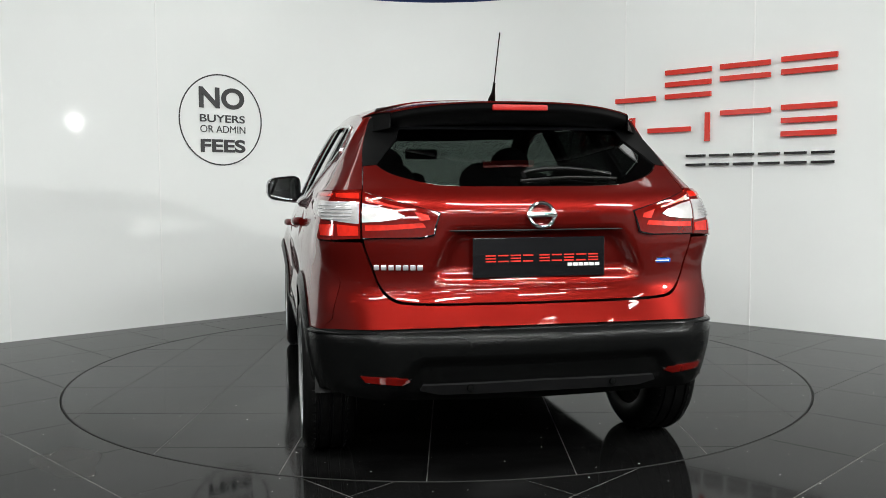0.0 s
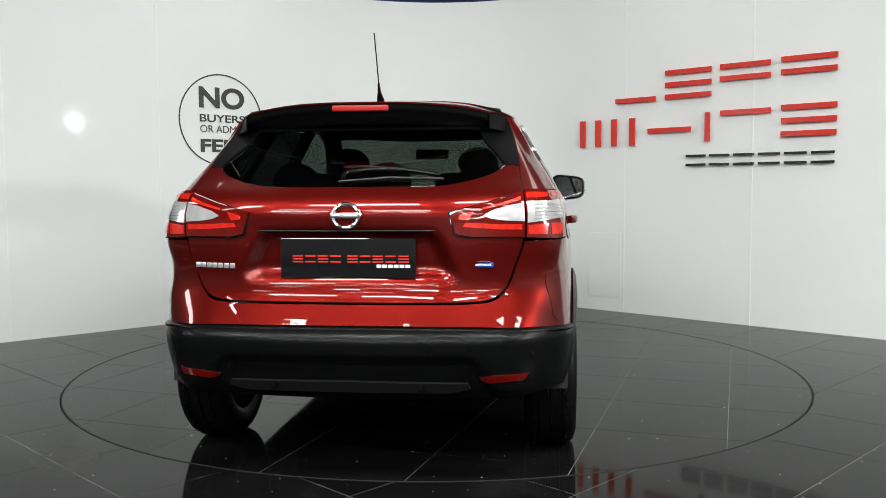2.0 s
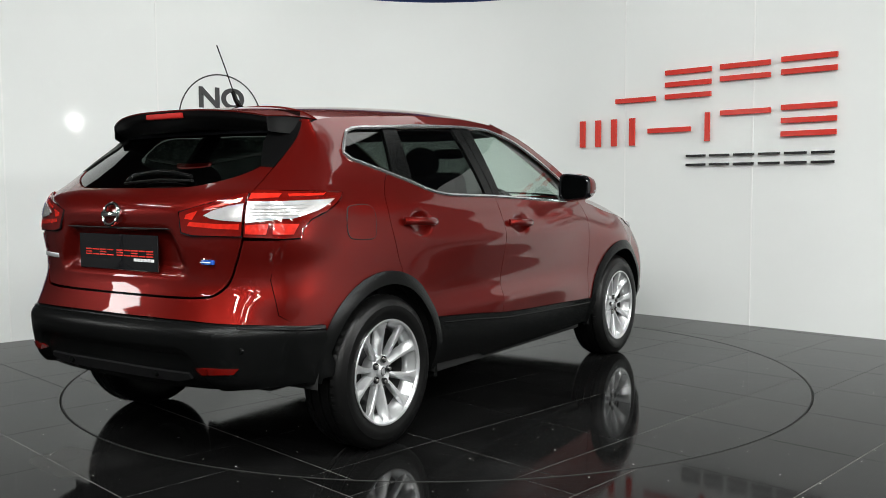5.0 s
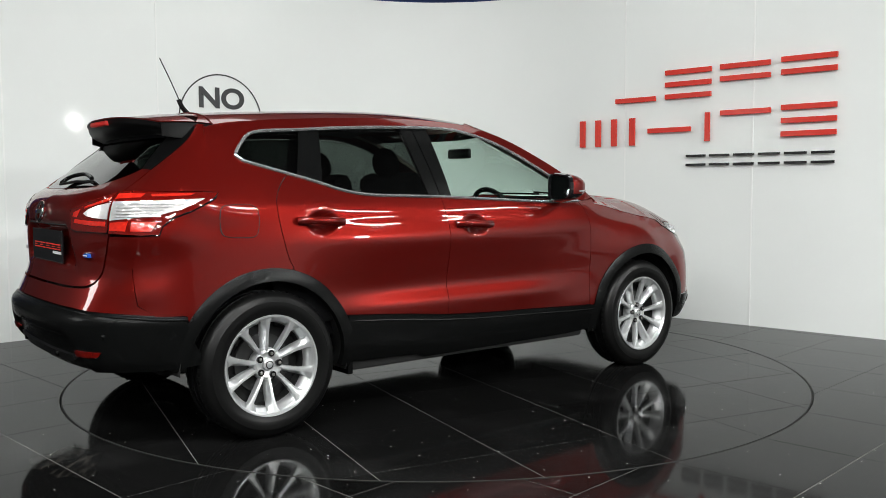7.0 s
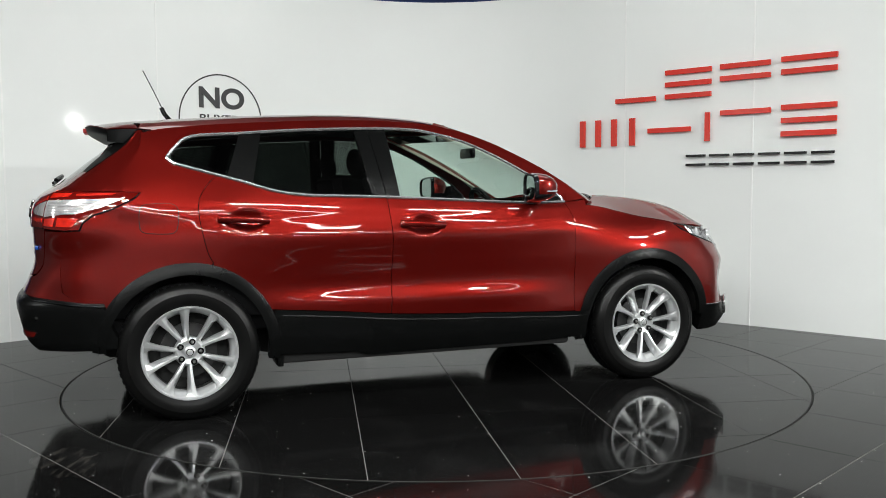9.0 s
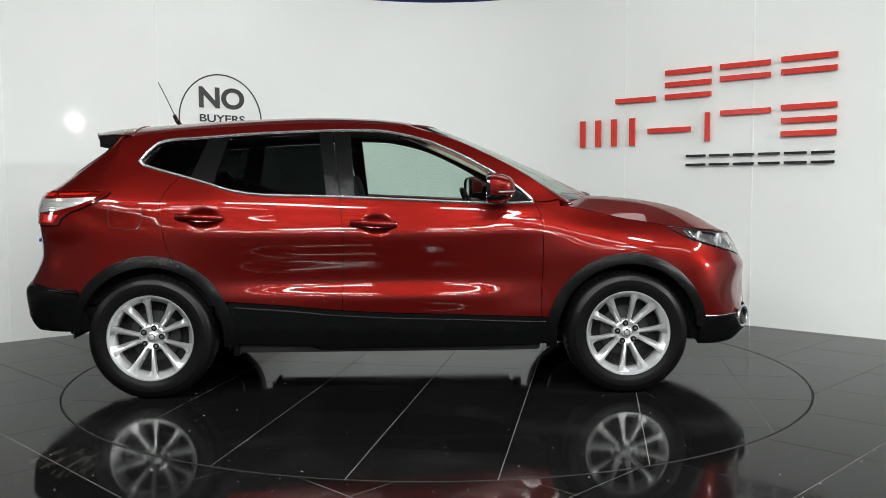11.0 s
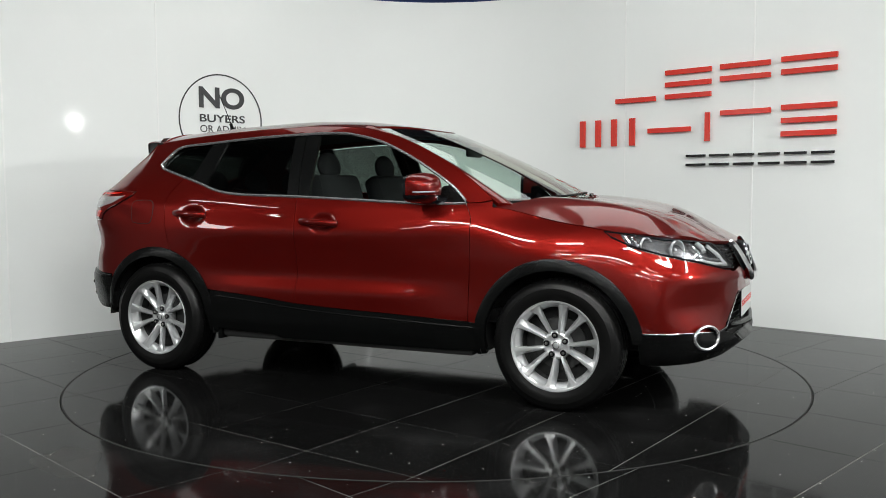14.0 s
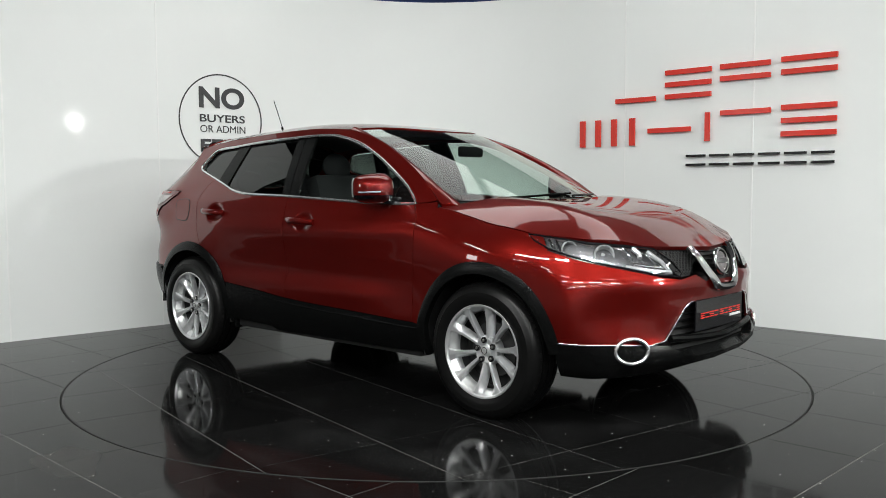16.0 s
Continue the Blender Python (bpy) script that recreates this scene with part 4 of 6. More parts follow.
        part("flap_seam", bm, DARK_GAP_SHADE, car)
    # door mirror: red cap, black rim, base and arm, glass turned in towards the driver
    door_mirror = new("door_mirror")
    door_mirror.parent = car
    door_mirror.matrix_basis = Matrix.Translation((0.575, sgn * 0.903, 1.157)) @ pose(0, 0, 0, 0, 0, sgn * 7)

    def rounded(x, hw, hh, p=0.5, n=36):
        """An upright rounded outline at x, taller towards the door."""
        out = []
        for k in range(n):
            c, q = math.cos(2 * math.pi * k / n), math.sin(2 * math.pi * k / n)
            y, z = math.copysign(abs(c) ** p, c) * hw, math.copysign(abs(q) ** p, q)
            out.append((x, sgn * y, z * (hh - 0.10 * y)))
        return out

    def lofted(rings, cap=True):
        bm = bmesh.new()
        made = [[bm.verts.new(p) for p in ring] for ring in rings]
        for p, q in zip(made, made[1:]):
            for k in range(len(p)):
                bm.faces.new((p[k], p[(k + 1) % len(p)], q[(k + 1) % len(p)], q[k]))
        if cap:
            bm.faces.new(made[-1])
        bmesh.ops.recalc_face_normals(bm, faces=bm.faces[:])
        return bm

    shell = lofted([rounded(-0.030, 0.108, 0.081), rounded(0.0, 0.110, 0.083, 0.55), rounded(0.045, 0.104, 0.076, 0.62), rounded(0.080, 0.088, 0.062, 0.7), rounded(0.100, 0.060, 0.040, 0.8), rounded(0.107, 0.025, 0.016, 0.9)])
    bmesh.ops.bisect_plane(shell, geom=shell.verts[:] + shell.edges[:] + shell.faces[:], plane_co=(0, 0, -0.036), plane_no=(0, 0, 1), clear_inner=True)
    part("shell", shell, PAINT, door_mirror, "red mirror cap")
    base = lofted([rounded(-0.030, 0.107, 0.080), rounded(0.0, 0.109, 0.082, 0.55), rounded(0.045, 0.103, 0.075, 0.62), rounded(0.080, 0.087, 0.061, 0.7), rounded(0.098, 0.059, 0.039, 0.8)])
    bmesh.ops.bisect_plane(base, geom=base.verts[:] + base.edges[:] + base.faces[:], plane_co=(0, 0, -0.037), plane_no=(0, 0, 1), clear_outer=True)
    part("lower_shell", base, GLOSS, door_mirror, "gloss black lower mirror shell")
    part("mirror_frame", lofted([rounded(-0.024, 0.1095, 0.0825), rounded(-0.044, 0.106, 0.079), rounded(-0.048, 0.098, 0.071), rounded(-0.036, 0.094, 0.067)]), GLOSS, door_mirror, "gloss black mirror rim")
    part("mirror_glass", lofted([rounded(-0.0365, 0.094, 0.067), rounded(-0.0375, 0.093, 0.066)]), MIRROR, door_mirror, smooth=False)
    bm = bmesh.new()
    tube_mesh(bm, [(0.022, sgn * 0.108, -0.020), (0.045, sgn * 0.102, -0.020), (0.080, sgn * 0.086, -0.019), (0.099, sgn * 0.058, -0.018), (0.106, sgn * 0.02, -0.017)], 0.0045, 6)
    part("indicator_strip", bm, LENS_BODY, door_mirror, "clear indicator strip")
    bm = bmesh.new()
    tube_mesh(bm, smooth_line([(0.10, sgn * -0.165, -0.058), (0.065, sgn * -0.125, -0.070), (0.02, sgn * -0.06, -0.068), (0.0, sgn * 0.0, -0.062)], 5), 0.022, 8)
    part("mirror_arm", bm, GLOSS, door_mirror)
    # tail lamp: outer piece on the body
    lamp_out = smooth_line([(-2.090, 1.148), (-2.0, 1.149), (-1.90, 1.146), (-1.72, 1.144), (-1.552, 1.141)], 4) + [(-1.575, 1.122), (-1.70, 1.062), (-1.775, 1.035), (-1.815, 0.998), (-1.825, 0.964), (-1.90, 0.962), (-2.090, 0.970)]
    lo = sheet("tail_lamp", lamp_out, s, LENS_RED, car, "red and clear wrap-round tail lamp", gap=0.001, thick=0.02, lift=0.008, **word)
    sheet("clear_lens", [(-2.085, 1.104), (-1.90, 1.106), (-1.75, 1.110), (-1.64, 1.115), (-1.68, 1.098), (-1.75, 1.068), (-1.85, 1.042), (-2.085, 1.025)], s, LENS_TAIL, lo, "clear white lens band", gap=0, thick=0.01, lift=0.0115, **word)
    for k in range(5):
        z = 1.043 + k * 0.013
        bm = bmesh.new()
        tube_mesh(bm, [s(a, z) + Vector((-0.008, sgn * 0.011, 0)) for a in np.linspace(-2.06, -1.86 + 0.02 * k, 10).tolist()], 0.0022, 5)
        part("lens_rib", bm, LENS_BODY, lo)
    # bright red moulded blocks round the clear band
    for block in ([(-2.082, 1.136), (-2.082, 1.116), (-1.94, 1.121), (-1.93, 1.136)], [(-1.90, 1.134), (-1.89, 1.124), (-1.72, 1.128), (-1.70, 1.137)],
                  [(-2.082, 1.016), (-2.082, 0.982), (-1.985, 0.980), (-1.975, 1.022)], [(-1.955, 1.022), (-1.955, 0.980), (-1.86, 0.978), (-1.835, 1.018)]):
        sheet("lamp_block", block, s, LENS_GUIDE, lo, "bright red moulded lamp block", gap=0, thick=0.006, lift=0.0100, **word)
    rim = lamp_out
    bm = bmesh.new()
    tube_mesh(bm, [s(*p) + Vector((0, sgn * 0.005, 0)) for p in rim], 0.0038, 5, True)
    part("lamp_seal", bm, GLOSS, lo)
    # mud flap behind the front and rear wheels
    for x, z0 in ((-0.88, 0.23),):
        bm = boxed(x, sgn * 0.66, z0, x + 0.03, sgn * 0.82, 0.34, bevel=0.004)
        part("mud_flap", bm, PLASTIC, car)


for sgn in (-1, 1):
    car_side(sgn)


# ---- roof ----
ROOF_MID = easy((-1.75, -1.45, -1.2, -0.9, -0.45, -0.1, 0.15, 0.35), (1.505, 1.538, 1.556, 1.575, 1.590, 1.578, 1.548, 1.512))


def roof(x, v):
    """v runs from -1 to 1 across the roof."""
    zr = rail_z(x)
    w = skin(x, zr)[1]
    return Vector((x, v * w, zr + (ROOF_MID(x) - zr) * (1 - abs(v) ** 4.4)))


def header_x(v):
    return 0.30 - 0.24 * abs(v) ** 2.2


front_edge = [(header_x(v), v) for v in np.linspace(-1, 1, 25).tolist()]
roof_poly = [(-1.47, -1.0)] + [(x, -1.0) for x in np.linspace(-1.4, 0.02, 20).tolist()] + front_edge + [(x, 1.0) for x in np.linspace(0.02, -1.4, 20).tolist()] + [(-1.47, 1.0)] + [(-1.47 - 0.0, v) for v in np.linspace(0.9, -0.9, 10).tolist()]
sheet("roof", roof_poly, roof, PAINT, car, "dark red painted roof", gap=0, step=0.06, thick=0.02, flip=False)


# windscreen: from the cowl to the roof's front edge
def screen_low(v):
    return Vector((1.285 - 0.30 * abs(v) ** 2.3, v * 0.735, 1.070 + 0.02 * (1 - abs(v))))


def screen_top(v):
    p = roof(header_x(v), v)
    return p


def screen(v, t):
    a, b = screen_low(v), screen_top(v)
    p = a.lerp(b, t)
    bulge = 0.014 * 4 * t * (1 - t)
    return p + Vector((0.55 * bulge, 0, bulge))


def strip(name, f, u0, u1, v0, v1, nu, nv, material, parent, label="", flip=False, thick=0.006):
    bm = bmesh.new()
    g = [[bm.verts.new((u0 + (u1 - u0) * i / nu, v0 + (v1 - v0) * j / nv, 0)) for j in range(nv + 1)] for i in range(nu + 1)]
    for i in range(nu):
        for j in range(nv):
            bm.faces.new((g[i][j], g[i + 1][j], g[i + 1][j + 1], g[i][j + 1]))
    on_surface(bm, f, thick, flip)
    me = bpy.data.meshes.new(name)
    bm.to_mesh(me)
    bm.free()
    me.materials.append(material)
    ob = new(name, me)
    ob.parent = parent
    if label:
        ob["label"] = label
    return ob


ws = strip("windscreen", screen, -0.93, 0.93, 0.03, 0.97, 24, 16, GLASS_CLEAR, car, "green-tinted windscreen", thick=0)
ws.visible_shadow = False
strip("screen_band", lambda v, t: screen(v, t) - Vector((0, 0, 0.004)), -0.93, 0.93, 0.86, 0.97, 20, 3, GLOSS, car, "black printed band along the windscreen top", thick=0)
for sgn in (-1, 1):
    # the pillar beside the windscreen joins the door frame's edge to the glass
    def pillar(u, t, sgn=sgn):
        if t < 0:
            return pillar(u, 0.0) + Vector((0.075, sgn * 0.012, -0.055)) * (-t / 0.08)
        e = screen(sgn * 0.93, t)
        x = 0.95 + (0.06 - 0.95) * t
        z = rail_z(x)
        o = Vector((x, sgn * skin(x, z)[1], z))
        p = o.lerp(e, u)
        p.z += 0.012 * 4 * u * (1 - u)
        return p
    strip("pillar_inner_trim", lambda u, t, sgn=sgn: pillar(u, t, sgn) + Vector((-0.03, -sgn * 0.03, -0.012)), 0, 1, 0.02, 1, 3, 20, BEIGE, car, "beige cabin pillar trim", flip=sgn > 0, thick=0.004)
    strip("windscreen_pillar", pillar, 0, 1, -0.03, 1, 5, 32, PAINT, car, flip=sgn > 0, thick=0.02)

# ---- bonnet ----
RIDGE = easy((1.0, 1.19, 1.354, 1.517, 1.68, 1.80, 1.90, 1.99, 2.08, 2.14), (1.102, 1.102, 1.092, 1.075, 1.047, 1.014, 0.972, 0.925, 0.880, 0.850))


EDGE = [(*skin(a, z), z) for a, z in ((0.955, 1.056), (1.05, 1.042), (1.18, 1.010), (1.32, 0.978), (1.48, 0.957), (1.62, 0.938), (1.72, 0.928))]
edge_y = easy([e[0] for e in EDGE] + [2.2], [e[1] for e in EDGE] + [0.66])
edge_z = easy([e[0] for e in EDGE] + [2.2], [e[2] for e in EDGE] + [0.82])


def bonnet(x, y):
    """The bonnet's skin: a raised ridge each side of a flatter middle, falling to the wings."""
    w = abs(y)
    # the nose rounds back towards its corners
    back = 0.30 * (min(w, 0.5) / 0.75) ** 2.4
    z = RIDGE(min(2.14, x + back * max(0, (x - 1.2)) / 0.95))
    ridge = 0.53
    if w < ridge:
        z -= 0.012 * (1 - (w / ridge) ** 2) ** 2
    else:
        k = (w - ridge) / (edge_y(x) - ridge)
        z += (edge_z(x) - 0.006 - z) * min(k, 1.2) * (0.7 + 0.3 * min(k, 1.2))
    return Vector((x, y, z + 0.006))


half = [(2.118, 0.0), (2.104, 0.13), (2.083, 0.26), (2.040, 0.41), (1.972, 0.53), (1.850, 0.68), (1.715, 0.742)]
edge = smooth_line(half, 4) + [(x, edge_y(x) - 0.003) for x in np.linspace(1.62, 0.96, 16).tolist()]
cowl = [(screen_low(v).x - 0.005, screen_low(v).y) for v in np.linspace(0.98, 0.0, 14).tolist()]
half_b = edge + cowl
sheet("bonnet", [(x, y) for x, y in half_b] + [(x, -y) for x, y in half_b[::-1] if y > 1e-6], bonnet, PAINT, car, "dark red bonnet", gap=0.0015, step=0.04, thick=0.02)
strip("cowl_panel", lambda v, t: screen_low(v) + Vector((0.03 - 0.10 * t, 0, -0.02 + 0.03 * t)), -0.95, 0.95, 0, 1, 20, 2, PLASTIC, car, "black plastic cowl below the windscreen", thick=0.01)
for y0, y1 in ((-0.52, 0.04), (0.02, 0.40)):
    wiper = new("wiper")
    wiper.parent = car
    bm = bmesh.new()
    tube_mesh(bm, smooth_line([screen(v, 0.03 + 0.015 * k) + Vector((0.008, 0, 0.007)) for k, v in enumerate((y0 / 0.735, (y0 * 0.6 + y1 * 0.4) / 0.735, y1 / 0.735))], 6), 0.007, 6)
    part("blade", bm, PLASTIC, wiper)

# ---- tail ----
both_low = smooth_line([(0.0, 0.728), (0.30, 0.728), (0.47, 0.730), (0.555, 0.742), (0.605, 0.79), (0.632, 0.86), (0.645, 0.93), (0.652, 0.972)], 4)
lamp_half = [(0.40, 0.985), (0.392, 1.02), (0.378, 1.066), (0.52, 1.104), (0.648, 1.140)]
glass_half = smooth_line([(0.0, 1.166), (0.30, 1.168), (0.42, 1.180), (0.54, 1.215), (0.612, 1.262)], 4)
# one panel, from the right round to the left
outer = both_low + lamp_half + [(0.657, 1.150), (0.657, 1.21), (0.665, 1.25)]
upper = glass_half
ring_poly = outer + upper[::-1] + [(-x, z) for x, z in upper if x > 1e-6] + [(-x, z) for x, z in outer[::-1] if x > 1e-6]


def gate(y, z):
    """The tailgate's skin, with the hollow for the plate and the ledge over it."""
    p = tail(y, z)
    w = abs(y)
    if 0.79 < z < 1.005 and w < 0.47:
        half_w = 0.345 + (0.99 - z) * 0.56
        e = min(1, max(0, (half_w - w) / 0.055)) * min(1, max(0, (0.998 - z) / 0.02)) * min(1, max(0, (z - 0.80) / 0.05))
        e = e * e * (3 - 2 * e)
        p.x += 0.042 * e
    if z > 1.0:
        p.x -= 0.012 * math.exp(-((z - 1.075) / 0.05) ** 2) * max(0, 1 - (w / 0.5) ** 4)
    return p


tailgate = sheet("tailgate", ring_poly, gate, PAINT, car, "red tailgate with a plate recess", step=0.02, gap=0.002, flip=True)
glass_poly = [(x, z + 0.003) for x, z in glass_half] + [(0.65, 1.36), (0.675, 1.44), (0.66, 1.50), (0.30, 1.53)]
glass_all = glass_poly + [(-x, z) for x, z in glass_poly[::-1] if x > 1e-6]
rw = sheet("rear_window", glass_all, lambda y, z: tail(y, z), GLASS_DARK, car, "dark privacy rear window", gap=0, step=0.05, thick=0, flip=True, lift=-0.004)
rw.visible_shadow = False
for sgn in (1, -1):
    band = [(0.600, 1.250), (0.664, 1.245), (0.698, 1.34), (0.728, 1.437), (0.69, 1.458), (0.52, 1.458), (0.53, 1.36)]
    sheet("window_side_trim", band if sgn > 0 else mirror(band), tail, MATT_BLACK, car, "satin black trim beside the rear window", gap=0.001, step=0.05, flip=True, lift=0.002)
    lens = [(0.655, 1.143), (0.648, 1.140), (0.52, 1.103), (0.380, 1.066), (0.394, 1.02), (0.402, 0.986), (0.45, 0.975), (0.652, 0.972)]
    li = sheet("tail_lamp_inner", lens if sgn > 0 else mirror(lens), tail, LENS_RED, tailgate, "red and clear tail lamp on the tailgate", gap=0.0015, thick=0.02, flip=True, lift=0.010)
    clear = [(0.650, 1.098), (0.59, 1.088), (0.53, 1.070), (0.500, 1.053), (0.53, 1.041), (0.58, 1.034), (0.650, 1.030)]
    sheet("clear_lens", clear if sgn > 0 else mirror(clear), tail, LENS_TAIL, li, "clear white lens", gap=0, thick=0.01, flip=True, lift=0.0135)
    bm = bmesh.new()
    tube_mesh(bm, [tail(sgn * a, b) + Vector((-0.007, 0, 0)) for a, b in lens], 0.005, 5, True)
    part("lamp_seal", bm, GLOSS, li)
    for block in ([(0.640, 1.122), (0.57, 1.100), (0.50, 1.082), (0.50, 1.074), (0.57, 1.090), (0.640, 1.108)], [(0.640, 1.020), (0.56, 1.021), (0.44, 1.028), (0.43, 1.012), (0.56, 1.002), (0.640, 1.000)], [(0.47, 1.070), (0.42, 1.056), (0.415, 1.040), (0.45, 1.036)]):
        sheet("lamp_block", block if sgn > 0 else mirror(block), tail, LENS_GUIDE, li, "bright red moulded lamp block", gap=0, thick=0.006, flip=True, lift=0.0115)
band = [(-0.56, 1.40), (0.56, 1.40), (0.56, 1.46), (-0.56, 1.46)]
sheet("window_top_band", band, tail, GLOSS, car, "gloss black band along the rear window top", gap=0, step=0.05, thick=0, flip=True, lift=0.002)
# ledge line under the badge: a dark strip for the crease's shadow
bm = bmesh.new()
tube_mesh(bm, [gate(y, 0.999) + Vector((0.002, 0, 0)) for y in np.linspace(-0.40, 0.40, 24).tolist()], 0.0028, 6)
part("ledge_shade", bm, DARK_GAP_SHADE, tailgate)


def spoiler():
    """The roof's rear lip: red on top, gloss black below, with the high brake lamp."""
    ob = new("spoiler")
    ob.parent = car
    def lip_x(v):
        return -1.80 + 0.115 * abs(v) ** 2.4
    def up(v, t):
        a = roof(-1.47, v)
        b = Vector((lip_x(v), v * 0.512, 1.503 - 0.036 * abs(v) ** 3))
        p = a.lerp(b, t)
        p.z += 0.006 * 4 * t * (1 - t)
        return p
    strip("spoiler_top", up, -1, 1, 0, 1, 32, 8, PAINT, ob, "red spoiler top", flip=True, thick=0.006)
    def lip(v, t):
        a = up(v, 1.0)
        b = Vector((a.x + 0.075, a.y * 0.985, a.z - 0.075 + 0.012 * abs(v) ** 3))
        c = Vector((-1.60 + 0.06 * abs(v) ** 2, v * 0.565, 1.415 - 0.035 * abs(v) ** 3))
        if t < 0.35:
            return a.lerp(Vector((a.x + 0.004, a.y, a.z - 0.032)), t / 0.35)
        if t < 0.6:
            return Vector((a.x + 0.004, a.y, a.z - 0.032)).lerp(b, (t - 0.35) / 0.25)
        return b.lerp(c, (t - 0.6) / 0.4)
    strip("spoiler_underside", lip, -1, 1, 0, 1, 32, 10, MATT_BLACK, ob, "black plastic spoiler underside", flip=True, thick=0.004)
    for s in (-1, 1):
        def end(u, t, s=s):
            a = up(s, u)
            b = Vector((-1.575, s * 0.606, 1.385)).lerp(Vector((-1.68, s * 0.515, 1.405)), u)
            return a.lerp(b, t)
        strip("spoiler_fin", end, 0, 1, 0, 1, 8, 6, MATT_BLACK, ob, "black spoiler end", flip=s < 0, thick=0.006)
    bm = boxed(-1.812, -0.115, 1.472, -1.780, 0.115, 1.495, bevel=0.004)
    part("high_brake_lamp", bm, BRAKE_GLOW, ob, "dim red high brake lamp")


spoiler()

aerial = new("aerial")
aerial.parent = car
bm = bmesh.new()
tube_mesh(bm, [(-1.335, 0, 1.548), (-1.352, 0, 1.566), (-1.375, 0, 1.592), (-1.392, 0, 1.63)], 0.013, 10)
for v in bm.verts:
    k = 1 - (v.co.z - 1.545) / 0.085 * 0.65
    v.co.y *= k * (1.5 if v.co.z < 1.57 else 1)
part("aerial_base", bm, PLASTIC, aerial)
bm = bmesh.new()
tube_mesh(bm, [(-1.380, 0, 1.61), (-1.44, 0, 1.74), (-1.488, 0, 1.838)], 0.0028, 6)
part("aerial_rod", bm, PLASTIC, aerial)

# rear bumper: red above, black plastic below
bt = [(y + 0.006 * min(1, y / 0.55), z - 0.006 * min(1, max(0, (0.80 - z) / 0.05))) for y, z in both_low if z < 0.95] + [(0.657, 0.958), (0.85, 0.958)] + [(0.79, 0.80), (0.815, 0.66), (0.89, 0.614)] + [(0.72, 0.628), (0.50, 0.640), (0.25, 0.644), (0.0, 0.645)]
sheet("rear_bumper", bt + [(-x, z) for x, z in bt[::-1] if x > 1e-6], tail, PAINT, car, "red upper rear bumper", step=0.025, flip=True)
bb = [(0.0, 0.642), (0.25, 0.641), (0.50, 0.637), (0.72, 0.625), (0.89, 0.610), (1.03, 0.603), (1.06, 0.50), (1.09, 0.44), (1.09, 0.385), (0.98, 0.376), (0.85, 0.372), (0.66, 0.370), (0.5, 0.362), (0.0, 0.358)]


def low_tail(y, z):
    p = tail(y, z)
    w = abs(y)
    # a shallow bay in the middle of the lower bumper
    if z < 0.54:
        e = min(1, max(0, (0.54 - z) / 0.035)) * min(1, max(0, (0.50 + (0.54 - z) * 0.6 - w) / 0.06))
        p.x += 0.035 * e * e * (3 - 2 * e)
    # its top edge rolls in under the painted part
    roll = min(1, max(0, (z - (0.592 - 0.04 * max(0, w - 0.6))) / 0.05))
    p.x += 0.030 * roll ** 2
    p.y *= 1 - 0.012 * roll ** 2
    return p


rb = sheet("lower_rear_bumper", bb + [(-x, z) for x, z in bb[::-1] if x > 1e-6], low_tail, PLASTIC, car, "black plastic lower rear bumper", step=0.014, flip=True, lift=0.010, thick=0.05)
edge_line = [(y, z - 0.010) for y, z in bb[:6]]
edge_line = smooth_line([(-y, z) for y, z in edge_line[::-1]] + edge_line[1:], 4)
rim = []
for y, z in edge_line:
    p = low_tail(y, z)
    rim.append(p + Vector((p.x + 1.35, p.y, 0)).normalized() * 0.009)
bm = bmesh.new()
tube_mesh(bm, rim, 0.0085, 10)
part("bumper_edge", bm, PLASTIC, rb)
skid = [(0.0, 0.437), (0.46, 0.430), (0.47, 0.412), (0.40, 0.398), (0.0, 0.400)]
sheet("skid_bar", skid + [(-x, z) for x, z in skid[::-1] if x > 1e-6], low_tail, mat("grey_plastic", (0.009, 0.009, 0.0095), 0.40, spec=0.2, var=0.2, scale=15), rb, "dark grey plastic bar across the bumper", gap=0, step=0.05, thick=0.02, flip=True, lift=0.022)
for sgn in (-1, 1):
    refl = [(0.515, 0.448), (0.545, 0.437), (0.665, 0.440), (0.685, 0.462), (0.57, 0.464), (0.525, 0.462)]
    sheet("reflector", refl if sgn > 0 else mirror(refl), low_tail, LENS_RED, rb, "red bumper reflector", gap=0, step=0.05, thick=0.01, flip=True, lift=0.016)
    bm = bmesh.new()
    tube_mesh(bm, [low_tail(sgn * y, z) + Vector((-0.014, 0, 0)) for y, z in ((0.505, 0.450), (0.54, 0.432), (0.668, 0.435), (0.692, 0.462))], 0.0032, 5)
    part("reflector_trim", bm, CHROME, rb)
    for y, z, lift in ((0.285, 0.412, 0.030), (0.70, 0.53, 0.014)):
        bm = bmesh.new()
        p = low_tail(sgn * y, z)
        lathe(bm, ((0, 0), (0.012, 0), (0.014, 0.006), (0.014, 0.02)), 16, Matrix.Translation((p.x - lift, p.y, p.z)) @ pose(0, 0, 0, 0, 0, -90))
        part("parking_sensor", bm, PLASTIC, rb)


